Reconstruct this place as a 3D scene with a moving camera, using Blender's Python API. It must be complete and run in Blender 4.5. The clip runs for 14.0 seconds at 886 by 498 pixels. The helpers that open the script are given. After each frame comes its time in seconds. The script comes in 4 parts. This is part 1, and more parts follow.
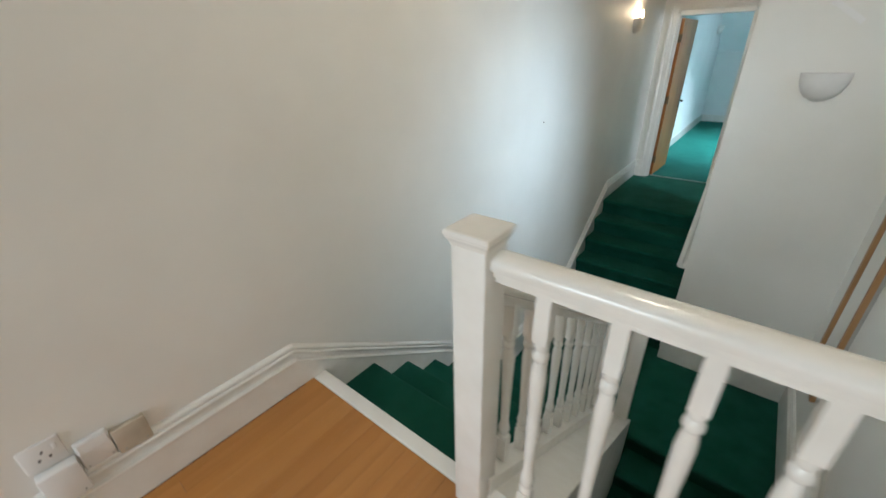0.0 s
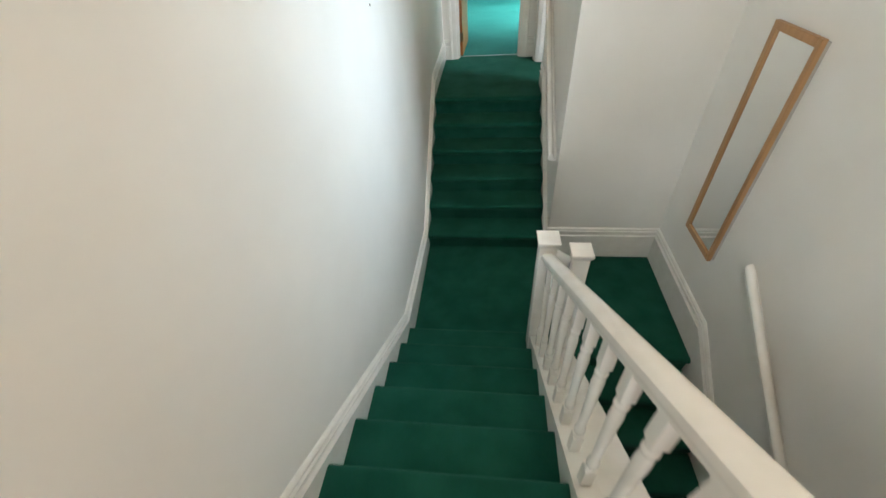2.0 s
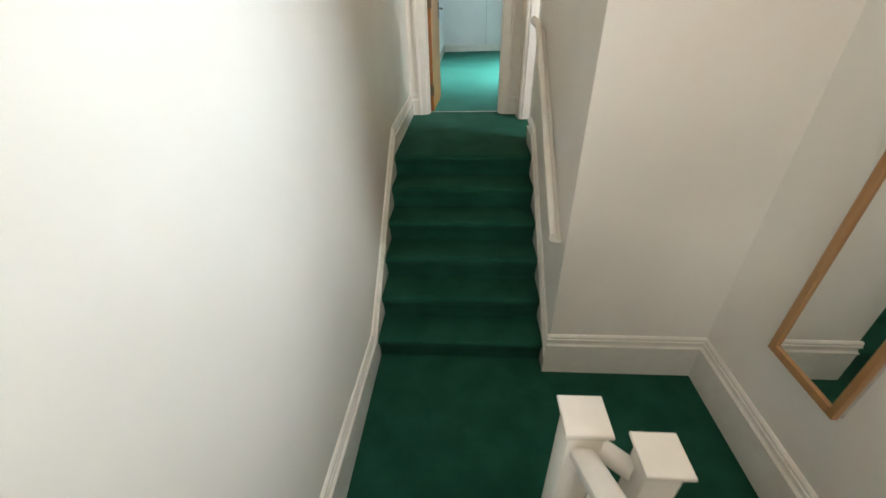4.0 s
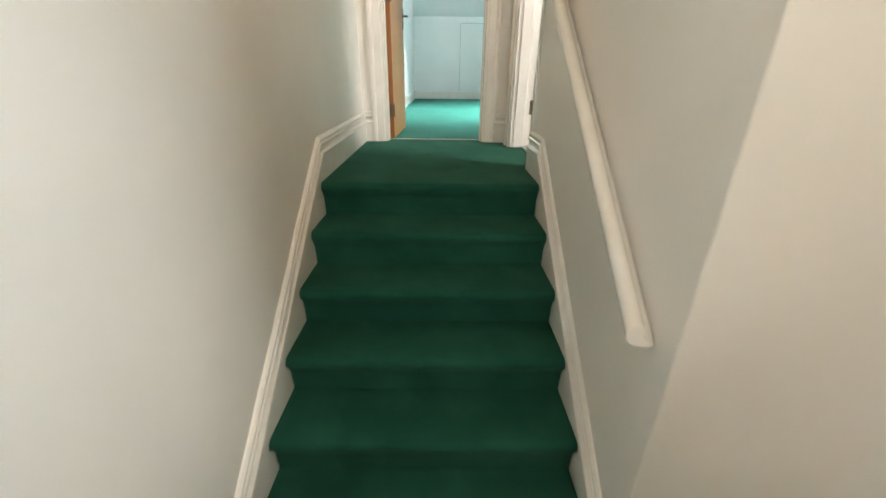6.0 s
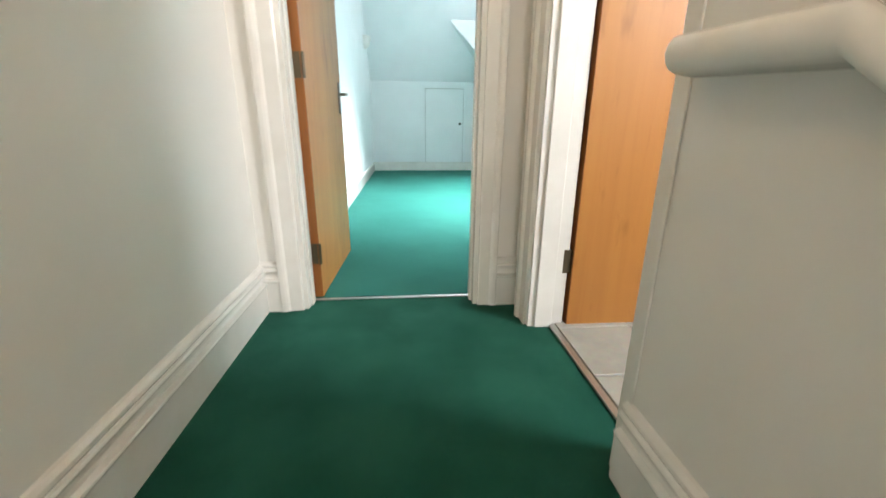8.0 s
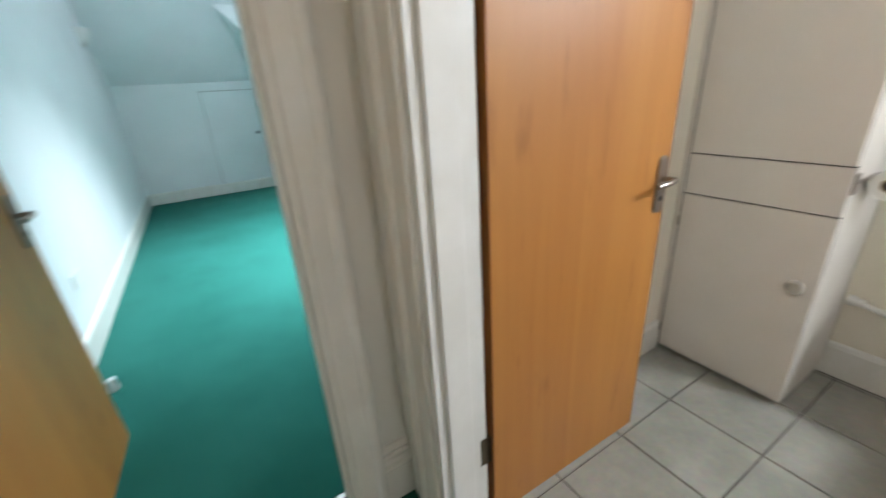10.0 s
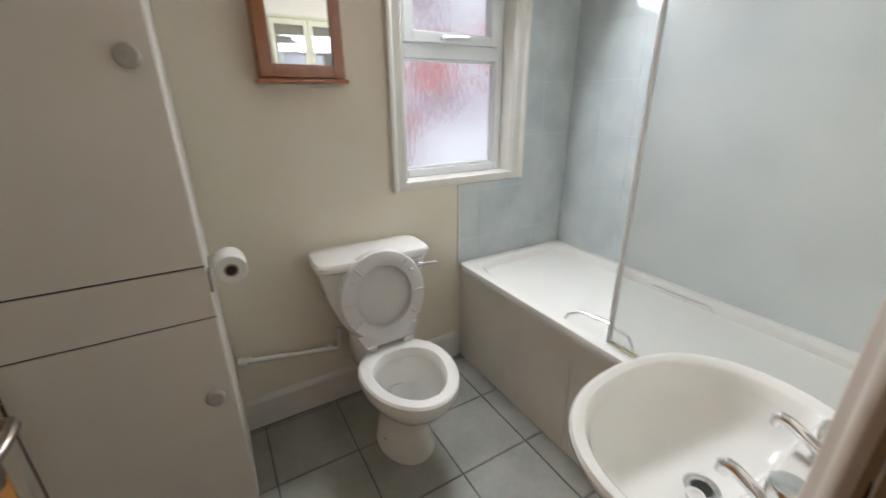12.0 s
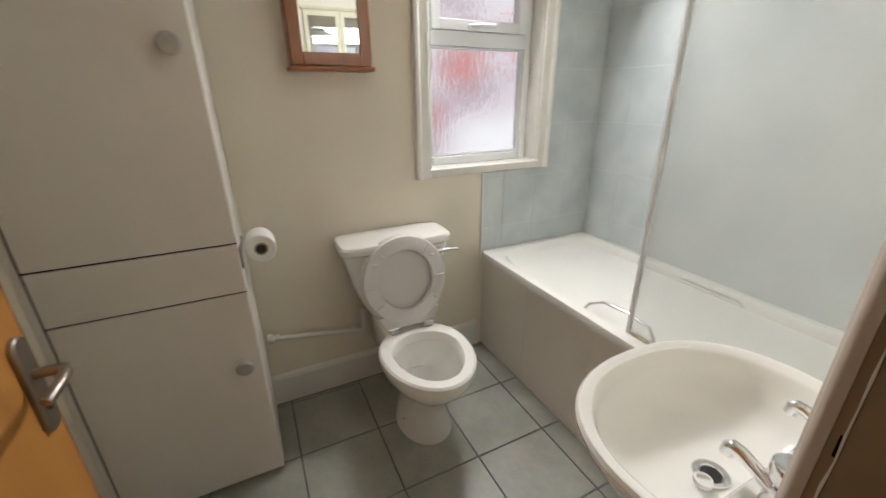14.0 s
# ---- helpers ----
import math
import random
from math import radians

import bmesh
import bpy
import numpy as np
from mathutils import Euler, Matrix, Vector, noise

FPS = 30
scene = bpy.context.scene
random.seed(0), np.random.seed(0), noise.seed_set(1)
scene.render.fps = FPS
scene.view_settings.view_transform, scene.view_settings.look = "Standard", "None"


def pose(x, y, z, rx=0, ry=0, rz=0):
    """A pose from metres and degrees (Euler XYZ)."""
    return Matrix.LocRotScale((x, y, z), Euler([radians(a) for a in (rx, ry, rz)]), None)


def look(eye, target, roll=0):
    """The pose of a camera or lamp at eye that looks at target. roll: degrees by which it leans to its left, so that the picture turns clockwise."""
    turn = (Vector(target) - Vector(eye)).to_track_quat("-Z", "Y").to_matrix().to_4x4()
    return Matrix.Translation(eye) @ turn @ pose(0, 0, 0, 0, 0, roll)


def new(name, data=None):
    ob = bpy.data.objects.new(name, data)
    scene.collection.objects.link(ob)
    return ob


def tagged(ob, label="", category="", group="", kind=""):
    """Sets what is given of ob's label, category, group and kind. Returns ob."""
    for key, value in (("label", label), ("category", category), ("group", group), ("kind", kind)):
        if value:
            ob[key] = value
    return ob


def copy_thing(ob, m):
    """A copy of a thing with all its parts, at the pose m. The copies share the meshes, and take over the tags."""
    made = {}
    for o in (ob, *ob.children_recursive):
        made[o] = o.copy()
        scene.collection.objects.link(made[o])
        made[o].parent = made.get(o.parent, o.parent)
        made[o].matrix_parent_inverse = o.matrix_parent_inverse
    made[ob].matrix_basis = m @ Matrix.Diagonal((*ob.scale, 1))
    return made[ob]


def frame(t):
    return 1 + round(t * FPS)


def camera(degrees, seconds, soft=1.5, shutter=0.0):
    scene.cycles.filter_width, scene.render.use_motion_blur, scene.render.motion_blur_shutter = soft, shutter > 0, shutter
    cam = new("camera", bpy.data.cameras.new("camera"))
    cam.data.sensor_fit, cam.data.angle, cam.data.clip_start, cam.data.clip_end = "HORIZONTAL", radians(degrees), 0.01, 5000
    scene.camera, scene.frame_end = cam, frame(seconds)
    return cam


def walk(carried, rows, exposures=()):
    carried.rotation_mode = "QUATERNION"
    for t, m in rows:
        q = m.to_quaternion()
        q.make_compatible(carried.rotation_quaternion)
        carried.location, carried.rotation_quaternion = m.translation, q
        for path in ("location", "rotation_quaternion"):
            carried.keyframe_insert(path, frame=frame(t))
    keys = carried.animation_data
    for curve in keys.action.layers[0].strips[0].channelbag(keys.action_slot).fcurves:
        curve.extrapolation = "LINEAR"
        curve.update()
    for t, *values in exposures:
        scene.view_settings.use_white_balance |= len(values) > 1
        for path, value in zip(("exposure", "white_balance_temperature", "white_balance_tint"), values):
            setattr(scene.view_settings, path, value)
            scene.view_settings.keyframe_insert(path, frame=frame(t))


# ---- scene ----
cam = camera(97.1, 14.0, 1.5, 0.45)
PATH = [
    (0, (1.367, -3.754, 2.759), (0.238, -2.367, 1.863), -1.6),
    (0.5, (1.02, -3.673, 2.722), (0.05, -2.254, 1.699), -4.8),
    (0.8, (0.874, -3.588, 2.678), (0.099, -2.129, 1.552), -6.3),
    (1, (0.807, -3.496, 2.647), (0.159, -2.024, 1.458), -6.9),
    (1.5, (0.694, -3.24, 2.623), (0.312, -1.77, 1.322), -6.3),
    (2, (0.587, -2.96, 2.61), (0.359, -1.48, 1.284), -4.9),
    (2.2, (0.574, -2.833, 2.6), (0.377, -1.341, 1.283), -4.2),
    (2.5, (0.574, -2.685, 2.579), (0.384, -1.157, 1.303), -4.1),
    (3, (0.61, -2.419, 2.461), (0.42, -0.826, 1.267), -3.0),
    (5.5, (0.579, -1.136, 1.688), (0.583, 0.637, 0.762), 0.1),
    (6, (0.609, -0.789, 1.565), (0.624, 1.035, 0.746), 0.7),
    (6.5, (0.603, -0.34, 1.453), (0.643, 1.549, 0.796), 0.7),
    (7, (0.626, 0.171, 1.534), (0.695, 2.083, 0.951), 1.4),
    (7.2, (0.63, 0.345, 1.607), (0.682, 2.259, 1.03), 1.3),
    (9.3, (0.67, 1.327, 2.195), (1.221, 3.119, 1.501), -2.9),
    (9.5, (0.7, 1.408, 2.248), (1.295, 3.18, 1.537), -3.5),
    (9.7, (0.722, 1.483, 2.294), (1.396, 3.217, 1.558), -3.9),
    (10, (0.791, 1.619, 2.317), (1.725, 3.219, 1.565), -3.9),
    (10.4, (0.886, 1.7, 2.428), (2.289, 2.91, 1.675), -3.7),
    (10.5, (0.918, 1.71, 2.439), (2.429, 2.798, 1.709), -3.6),
    (11, (1.085, 1.791, 2.453), (2.958, 2.156, 1.855), -4.0),
    (11.5, (1.2, 1.849, 2.472), (3.048, 1.396, 1.853), -2.5),
    (11.6, (1.218, 1.853, 2.462), (3.031, 1.283, 1.839), -2.0),
    (12, (1.25, 1.917, 2.451), (2.866, 0.97, 1.751), -0.4),
    (12.5, (1.23, 1.924, 2.419), (2.727, 0.836, 1.66), -0.5),
    (13, (1.235, 1.937, 2.427), (2.684, 0.801, 1.647), -0.2),
    (13.5, (1.239, 1.94, 2.425), (2.745, 0.872, 1.655), -0.2),
    (14, (1.206, 1.906, 2.43), (2.881, 1.093, 1.701), -0.6),
]
walk(cam, [(t, look(e, g, r)) for t, e, g, r in PATH],
     [(0, 0.04, 5350, 3), (0.5, 0.12, 5350, 3), (1.0, 0.25, 5400, 4), (2.0, 0.52, 5700, 6), (3, 0.36, 6000, 8), (5.5, 0.82, 6600, 11), (6.0, 0.92, 6600, 11), (6.5, 1.1, 6400, 11), (7, 1.3, 6300, 11), (9.5, 0.4, 5900, 10), (10.5, 0.1, 5700, 9), (11.0, -0.25, 5600, 9), (11.5, -0.65, 5700, 9), (12.0, -0.65, 6000, 10), (12.5, -0.55, 6400, 10), (14, -0.6, 6400, 10)])

# ---------------------------------------------------------------- light
world = bpy.data.worlds.new("sky")
scene.world = world
world.use_nodes = True
wn = world.node_tree
sky = wn.nodes.new("ShaderNodeTexSky")
sky.sky_type = "NISHITA"
sky.sun_disc = False
sky.sun_elevation, sky.sun_rotation = radians(35), radians(120)
wn.links.new(sky.outputs["Color"], wn.nodes["Background"].inputs["Color"])
wn.nodes["Background"].inputs["Strength"].default_value = 0.12

sun = new("sun", bpy.data.lights.new("sun", "SUN"))
sun.data.energy, sun.data.angle, sun.data.color = 0.8, radians(12), (1.0, 0.95, 0.88)
sun.matrix_world = look((8, -3, 8), (0, 0, 0))


def area(name, eye, target, w, h, watts, color, spread=180):
    lamp = new(name, bpy.data.lights.new(name, "AREA"))
    d = lamp.data
    d.shape, d.size, d.size_y, d.energy, d.color, d.spread = "RECTANGLE", w, h, watts, color, radians(spread)
    lamp.matrix_world = look(eye, target)
    return lamp


DAY = (0.88, 0.96, 1.0)
area("stair_window_daylight", (2.13, -0.80, 3.08), (0.0, -1.0, 1.9), 0.62, 0.75, 7.0, DAY, 70)
# Added fill from the unseen hall end, to lift the lower walls and floor.
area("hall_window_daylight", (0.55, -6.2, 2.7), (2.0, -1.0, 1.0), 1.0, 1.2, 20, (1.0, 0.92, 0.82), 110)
# Unseen downward lamp under the closed ceiling, added to brighten the bedroom carpet.
area("skylight_daylight", (1.8, 5.2, 3.78), (1.7, 4.9, 1.05), 0.7, 1.5, 112, (0.95, 0.99, 0.99), 100)
area("dormer_daylight", (2.90, 6.1, 2.78), (0.5, 6.3, 2.0), 1.6, 0.9, 5, (0.86, 0.95, 1.0))
area("bath_window_daylight", (2.880, 0.845, 3.03), (1.4, 1.10, 2.10), 0.5, 0.16, 35, (1.0, 0.97, 0.94), 150)
# The warm hall lamp is unseen; its spot is set to even the stairwell walls.
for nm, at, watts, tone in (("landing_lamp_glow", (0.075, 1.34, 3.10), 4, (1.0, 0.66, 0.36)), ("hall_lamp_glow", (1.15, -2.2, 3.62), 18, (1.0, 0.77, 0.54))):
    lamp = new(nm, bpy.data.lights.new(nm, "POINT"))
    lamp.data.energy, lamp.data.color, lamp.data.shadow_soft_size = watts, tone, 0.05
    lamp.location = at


# ---------------------------------------------------------------- materials
def material(name, color, rough=0.5, metal=0.0, spec=0.5):
    m = bpy.data.materials.new(name)
    m.use_nodes = True
    b = m.node_tree.nodes["Principled BSDF"]
    b.inputs["Base Color"].default_value = (*color, 1)
    b.inputs["Roughness"].default_value = rough
    b.inputs["Metallic"].default_value = metal
    b.inputs["Specular IOR Level"].default_value = spec
    return m


def node(m, kind, **values):
    n = m.node_tree.nodes.new("ShaderNode" + kind)
    for key, value in values.items():
        n.inputs[key].default_value = value
    return n


def link(m, a, out, b, to):
    m.node_tree.links.new(a.outputs[out], b.inputs[to])


def coords(m, scale=(1, 1, 1), rot=(0, 0, 0)):
    geo = m.node_tree.nodes.new("ShaderNodeNewGeometry")
    mp = node(m, "Mapping", Scale=scale, Rotation=rot)
    link(m, geo, "Position", mp, "Vector")
    return mp


def mottled(m, c1, c2, scale, detail=4, stretch=(1, 1, 1), lo=0.35, hi=0.65, second=None):
    """Base colour between c1 and c2 by noise; optional second finer noise multiplies it."""
    b = m.node_tree.nodes["Principled BSDF"]
    mp = coords(m, stretch)
    n = node(m, "TexNoise", Scale=scale, Detail=detail)
    link(m, mp, "Vector", n, "Vector")
    ramp = m.node_tree.nodes.new("ShaderNodeValToRGB")
    ramp.color_ramp.elements[0].position, ramp.color_ramp.elements[1].position = lo, hi
    ramp.color_ramp.elements[0].color, ramp.color_ramp.elements[1].color = (*c1, 1), (*c2, 1)
    link(m, n, "Fac", ramp, "Fac")
    if second:
        s2, amount = second
        n2 = node(m, "TexNoise", Scale=s2, Detail=3)
        link(m, mp, "Vector", n2, "Vector")
        mix = m.node_tree.nodes.new("ShaderNodeMix")
        mix.data_type, mix.blend_type = "RGBA", "MULTIPLY"
        mix.inputs[0].default_value = amount
        link(m, ramp, "Color", mix, 6)
        m.node_tree.links.new(n2.outputs["Color"], mix.inputs[7])
        gain = m.node_tree.nodes.new("ShaderNodeBrightContrast")
        gain.inputs["Bright"].default_value = 0.0
        m.node_tree.links.new(mix.outputs[2], gain.inputs["Color"])
        link(m, gain, "Color", b, "Base Color")
    else:
        link(m, ramp, "Color", b, "Base Color")
    return m


def bumpy(m, scale, strength, dist=0.002, detail=3, stretch=(1, 1, 1)):
    b = m.node_tree.nodes["Principled BSDF"]
    mp = coords(m, stretch)
    n = node(m, "TexNoise", Scale=scale, Detail=detail)
    bp = node(m, "Bump", Strength=strength, Distance=dist)
    link(m, mp, "Vector", n, "Vector")
    link(m, n, "Fac", bp, "Height")
    link(m, bp, "Normal", b, "Normal")
    return m


def roughened(m, scale, lo, hi):
    b = m.node_tree.nodes["Principled BSDF"]
    n = node(m, "TexNoise", Scale=scale, Detail=4)
    link(m, coords(m), "Vector", n, "Vector")
    r = node(m, "MapRange")
    r.inputs["To Min"].default_value, r.inputs["To Max"].default_value = lo, hi
    link(m, n, "Fac", r, "Value")
    link(m, r, "Result", b, "Roughness")
    return m


def wood(name, light, dark, rough, along, grain=26, tint=None):
    """Wood with its grain along one axis (0, 1, 2)."""
    m = material(name, light, rough)
    b = m.node_tree.nodes["Principled BSDF"]
    st = [1.0, 1.0, 1.0]
    st[along] = 0.06
    mp = coords(m, st)
    info = m.node_tree.nodes.new("ShaderNodeObjectInfo")
    add = m.node_tree.nodes.new("ShaderNodeVectorMath")
    add.operation = "ADD"
    link(m, mp, "Vector", add, 0)
    link(m, info, "Random", add, 1)
    n = node(m, "TexNoise", Scale=grain, Detail=6, Distortion=0.6)
    link(m, add, "Vector", n, "Vector")
    n2 = node(m, "TexNoise", Scale=grain * 0.18, Detail=3)
    link(m, add, "Vector", n2, "Vector")
    mixf = m.node_tree.nodes.new("ShaderNodeMath")
    mixf.operation = "ADD"
    link(m, n, "Fac", mixf, 0)
    link(m, n2, "Fac", mixf, 1)
    half = m.node_tree.nodes.new("ShaderNodeMath")
    half.operation = "MULTIPLY"
    half.inputs[1].default_value = 0.5
    link(m, mixf, "Value", half, 0)
    ramp = m.node_tree.nodes.new("ShaderNodeValToRGB")
    ramp.color_ramp.elements[0].position, ramp.color_ramp.elements[1].position = 0.33, 0.66
    ramp.color_ramp.elements[0].color, ramp.color_ramp.elements[1].color = (*dark, 1), (*light, 1)
    link(m, half, "Value", ramp, "Fac")
    link(m, ramp, "Color", b, "Base Color")
    bp = node(m, "Bump", Strength=0.08, Distance=0.001)
    link(m, n, "Fac", bp, "Height")
    link(m, bp, "Normal", b, "Normal")
    return m


def sheened(m, weight):
    b = m.node_tree.nodes["Principled BSDF"]
    b.inputs["Sheen Weight"].default_value = weight
    b.inputs["Sheen Roughness"].default_value = 0.45
    b.inputs["Sheen Tint"].default_value = (0.35, 0.95, 0.75, 1)
    return m


PAINT = bumpy(mottled(material("wall_paint", (0.795, 0.782, 0.735), 0.52), (0.765, 0.752, 0.704), (0.815, 0.804, 0.757), 1.6), 7, 0.10, 0.006)
BATH_PAINT = bumpy(mottled(material("bath_paint", (0.81, 0.775, 0.69), 0.4), (0.80, 0.74, 0.61), (0.84, 0.78, 0.66), 2.0), 60, 0.06, 0.002)
ROOM_PAINT = bumpy(mottled(material("room_paint", (0.80, 0.825, 0.832), 0.6), (0.78, 0.805, 0.812), (0.82, 0.845, 0.852), 2.0), 40, 0.06, 0.002)
TRIM = bumpy(mottled(material("gloss_trim", (0.80, 0.784, 0.735), 0.24), (0.77, 0.754, 0.70), (0.82, 0.808, 0.762), 9), 35, 0.05, 0.002)
CEIL = bumpy(mottled(material("ceiling_paint", (0.82, 0.81, 0.79), 0.8), (0.80, 0.79, 0.77), (0.84, 0.83, 0.81), 2), 50, 0.05, 0.002)
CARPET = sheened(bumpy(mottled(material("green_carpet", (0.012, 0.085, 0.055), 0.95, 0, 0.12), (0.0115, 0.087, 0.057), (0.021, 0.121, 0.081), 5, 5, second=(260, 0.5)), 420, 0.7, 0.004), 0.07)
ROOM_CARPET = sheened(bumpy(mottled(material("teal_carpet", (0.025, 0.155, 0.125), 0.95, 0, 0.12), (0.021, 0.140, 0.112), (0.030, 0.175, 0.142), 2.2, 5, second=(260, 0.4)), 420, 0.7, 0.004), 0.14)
LAMINATE = wood("laminate", (0.48, 0.225, 0.056), (0.37, 0.158, 0.034), 0.34, 1, 22)
DOORWOOD = wood("door_veneer", (0.51, 0.232, 0.050), (0.39, 0.152, 0.029), 0.45, 2, 13)


def streaked(m, amount=0.55):
    """Soft dark upright smears over a veneer."""
    b = m.node_tree.nodes["Principled BSDF"]
    src = b.inputs["Base Color"].links[0].from_socket
    n = node(m, "TexNoise", Scale=9.0, Detail=3)
    link(m, coords(m, (1.6, 1.6, 0.42)), "Vector", n, "Vector")
    rg = node(m, "MapRange")
    rg.inputs["From Min"].default_value, rg.inputs["From Max"].default_value = 0.60, 0.74
    rg.inputs["To Max"].default_value = amount
    link(m, n, "Fac", rg, "Value")
    mix = m.node_tree.nodes.new("ShaderNodeMix")
    mix.data_type, mix.blend_type = "RGBA", "MULTIPLY"
    link(m, rg, "Result", mix, 0)
    m.node_tree.links.new(src, mix.inputs[6])
    mix.inputs[7].default_value = (0.62, 0.52, 0.45, 1)
    m.node_tree.links.new(mix.outputs[2], b.inputs["Base Color"])
    return m


streaked(DOORWOOD)
DOOREDGE = wood("door_lipping", (0.36, 0.135, 0.026), (0.25, 0.085, 0.016), 0.4, 2, 30)
PINE = wood("mirror_pine", (0.42, 0.24, 0.10), (0.33, 0.17, 0.065), 0.4, 2, 30)
MAHOG = wood("cabinet_wood", (0.36, 0.125, 0.028), (0.24, 0.075, 0.016), 0.3, 2, 30)
# Shade on the bathroom jamb lining is put into this brown.
SHADEBROWN = bumpy(mottled(material("shaded_lining_brown", (0.30, 0.21, 0.13), 0.5), (0.26, 0.18, 0.11), (0.34, 0.245, 0.155), 6), 30, 0.1, 0.002)
# Beige, darker than the white trim of the other frames.
BEIGETRIM = bumpy(mottled(material("beige_trim_paint", (0.56, 0.48, 0.41), 0.38), (0.52, 0.44, 0.37), (0.60, 0.52, 0.45), 7), 30, 0.08, 0.002)
CREAMWOOD = mottled(material("cream_wood", (0.72, 0.68, 0.48), 0.4), (0.70, 0.66, 0.46), (0.75, 0.71, 0.52), 8)
CERAMIC = mottled(material("ceramic", (0.84, 0.83, 0.79), 0.07), (0.83, 0.82, 0.78), (0.85, 0.84, 0.805), 4)
PLASTIC = mottled(material("white_plastic", (0.80, 0.79, 0.77), 0.3), (0.79, 0.78, 0.76), (0.81, 0.80, 0.78), 10)
SEAT = mottled(material("seat_plastic", (0.74, 0.72, 0.71), 0.35), (0.73, 0.71, 0.70), (0.75, 0.73, 0.72), 10)
UPVC = mottled(material("upvc", (0.84, 0.86, 0.88), 0.25), (0.83, 0.85, 0.87), (0.85, 0.87, 0.89), 6)
CUPBOARD = bumpy(mottled(material("cupboard_paint", (0.74, 0.70, 0.645), 0.45), (0.72, 0.68, 0.62), (0.76, 0.72, 0.665), 3), 30, 0.06, 0.002)
PANEL = bumpy(mottled(material("bath_panel_paint", (0.80, 0.76, 0.70), 0.4), (0.78, 0.735, 0.67), (0.82, 0.78, 0.72), 4), 24, 0.06, 0.002)
# This grey also holds the shade on the cupboard knobs.
KNOB = mottled(material("shaded_grey_knob", (0.42, 0.40, 0.36), 0.4), (0.38, 0.36, 0.32), (0.46, 0.44, 0.40), 30)
CHROME = roughened(material("chrome", (0.82, 0.82, 0.83), 0.12, 1), 30, 0.08, 0.2)
STEEL = roughened(material("satin_steel", (0.34, 0.30, 0.26), 0.35, 1), 60, 0.28, 0.45)
BRASS = roughened(material("aged_hinge", (0.16, 0.13, 0.085), 0.45, 1), 80, 0.35, 0.6)
BLACK = material("black_plastic", (0.02, 0.02, 0.02), 0.4)
DARK = material("dark_gap", (0.012, 0.011, 0.010), 0.9, 0, 0.1)
MIRROR = material("mirror_glass", (0.86, 0.88, 0.88), 0.015, 1)
STRIP = roughened(material("threshold_metal", (0.46, 0.46, 0.44), 0.35, 1), 50, 0.3, 0.5)
BED = mottled(material("tile_joint", (0.72, 0.76, 0.77), 0.5), (0.68, 0.72, 0.73), (0.76, 0.80, 0.81), 12)
GROUT = mottled(material("grout", (0.13, 0.125, 0.115), 0.9), (0.11, 0.105, 0.095), (0.17, 0.16, 0.15), 14)
PAPER = bumpy(mottled(material("tissue", (0.84, 0.82, 0.78), 0.9), (0.82, 0.80, 0.76), (0.85, 0.83, 0.79), 20), 300, 0.3)
CARD = material("card_core", (0.36, 0.27, 0.17), 0.9)
BACKING = mottled(material("grey_backing", (0.4, 0.4, 0.38), 0.8), (0.36, 0.36, 0.35), (0.44, 0.44, 0.42), 6)


def floor_tile():
    m = material("grey_floor_tile", (0.36, 0.36, 0.34), 0.3)
    mottled(m, (0.33, 0.34, 0.295), (0.43, 0.43, 0.38), 5, 6, second=(40, 0.25))
    bumpy(m, 26, 0.12, 0.003)
    return roughened(m, 7, 0.24, 0.42)


def wall_tile():
    m = material("pale_blue_tile", (0.62, 0.68, 0.70), 0.09)
    mottled(m, (0.52, 0.58, 0.60), (0.64, 0.69, 0.70), 4.5, 6)
    return bumpy(m, 9, 0.06, 0.004)


FTILE, WTILE = floor_tile(), wall_tile()


def glass(name, color, rough, bump=0.0, scale=60):
    m = material(name, color, rough)
    b = m.node_tree.nodes["Principled BSDF"]
    b.inputs["Transmission Weight"].default_value = 1.0
    b.inputs["IOR"].default_value = 1.45
    if bump:
        bumpy(m, scale, bump, 0.01, 4, (1, 1, 0.32))
    return m


FROST = glass("frosted_glass", (0.97, 0.97, 0.97), 0.06, 0.26, 75)
SCREEN = glass("screen_glass", (0.975, 1.0, 0.99), 0.035)
SCREEN.node_tree.nodes["Principled BSDF"].inputs["IOR"].default_value = 1.3
SCREEN.node_tree.nodes["Principled BSDF"].inputs["Transmission Weight"].default_value = 0.76


def glowing(name, color, strength):
    m = material(name, color, 0.6)
    b = m.node_tree.nodes["Principled BSDF"]
    b.inputs["Emission Color"].default_value = (*color, 1)
    b.inputs["Emission Strength"].default_value = strength
    return m


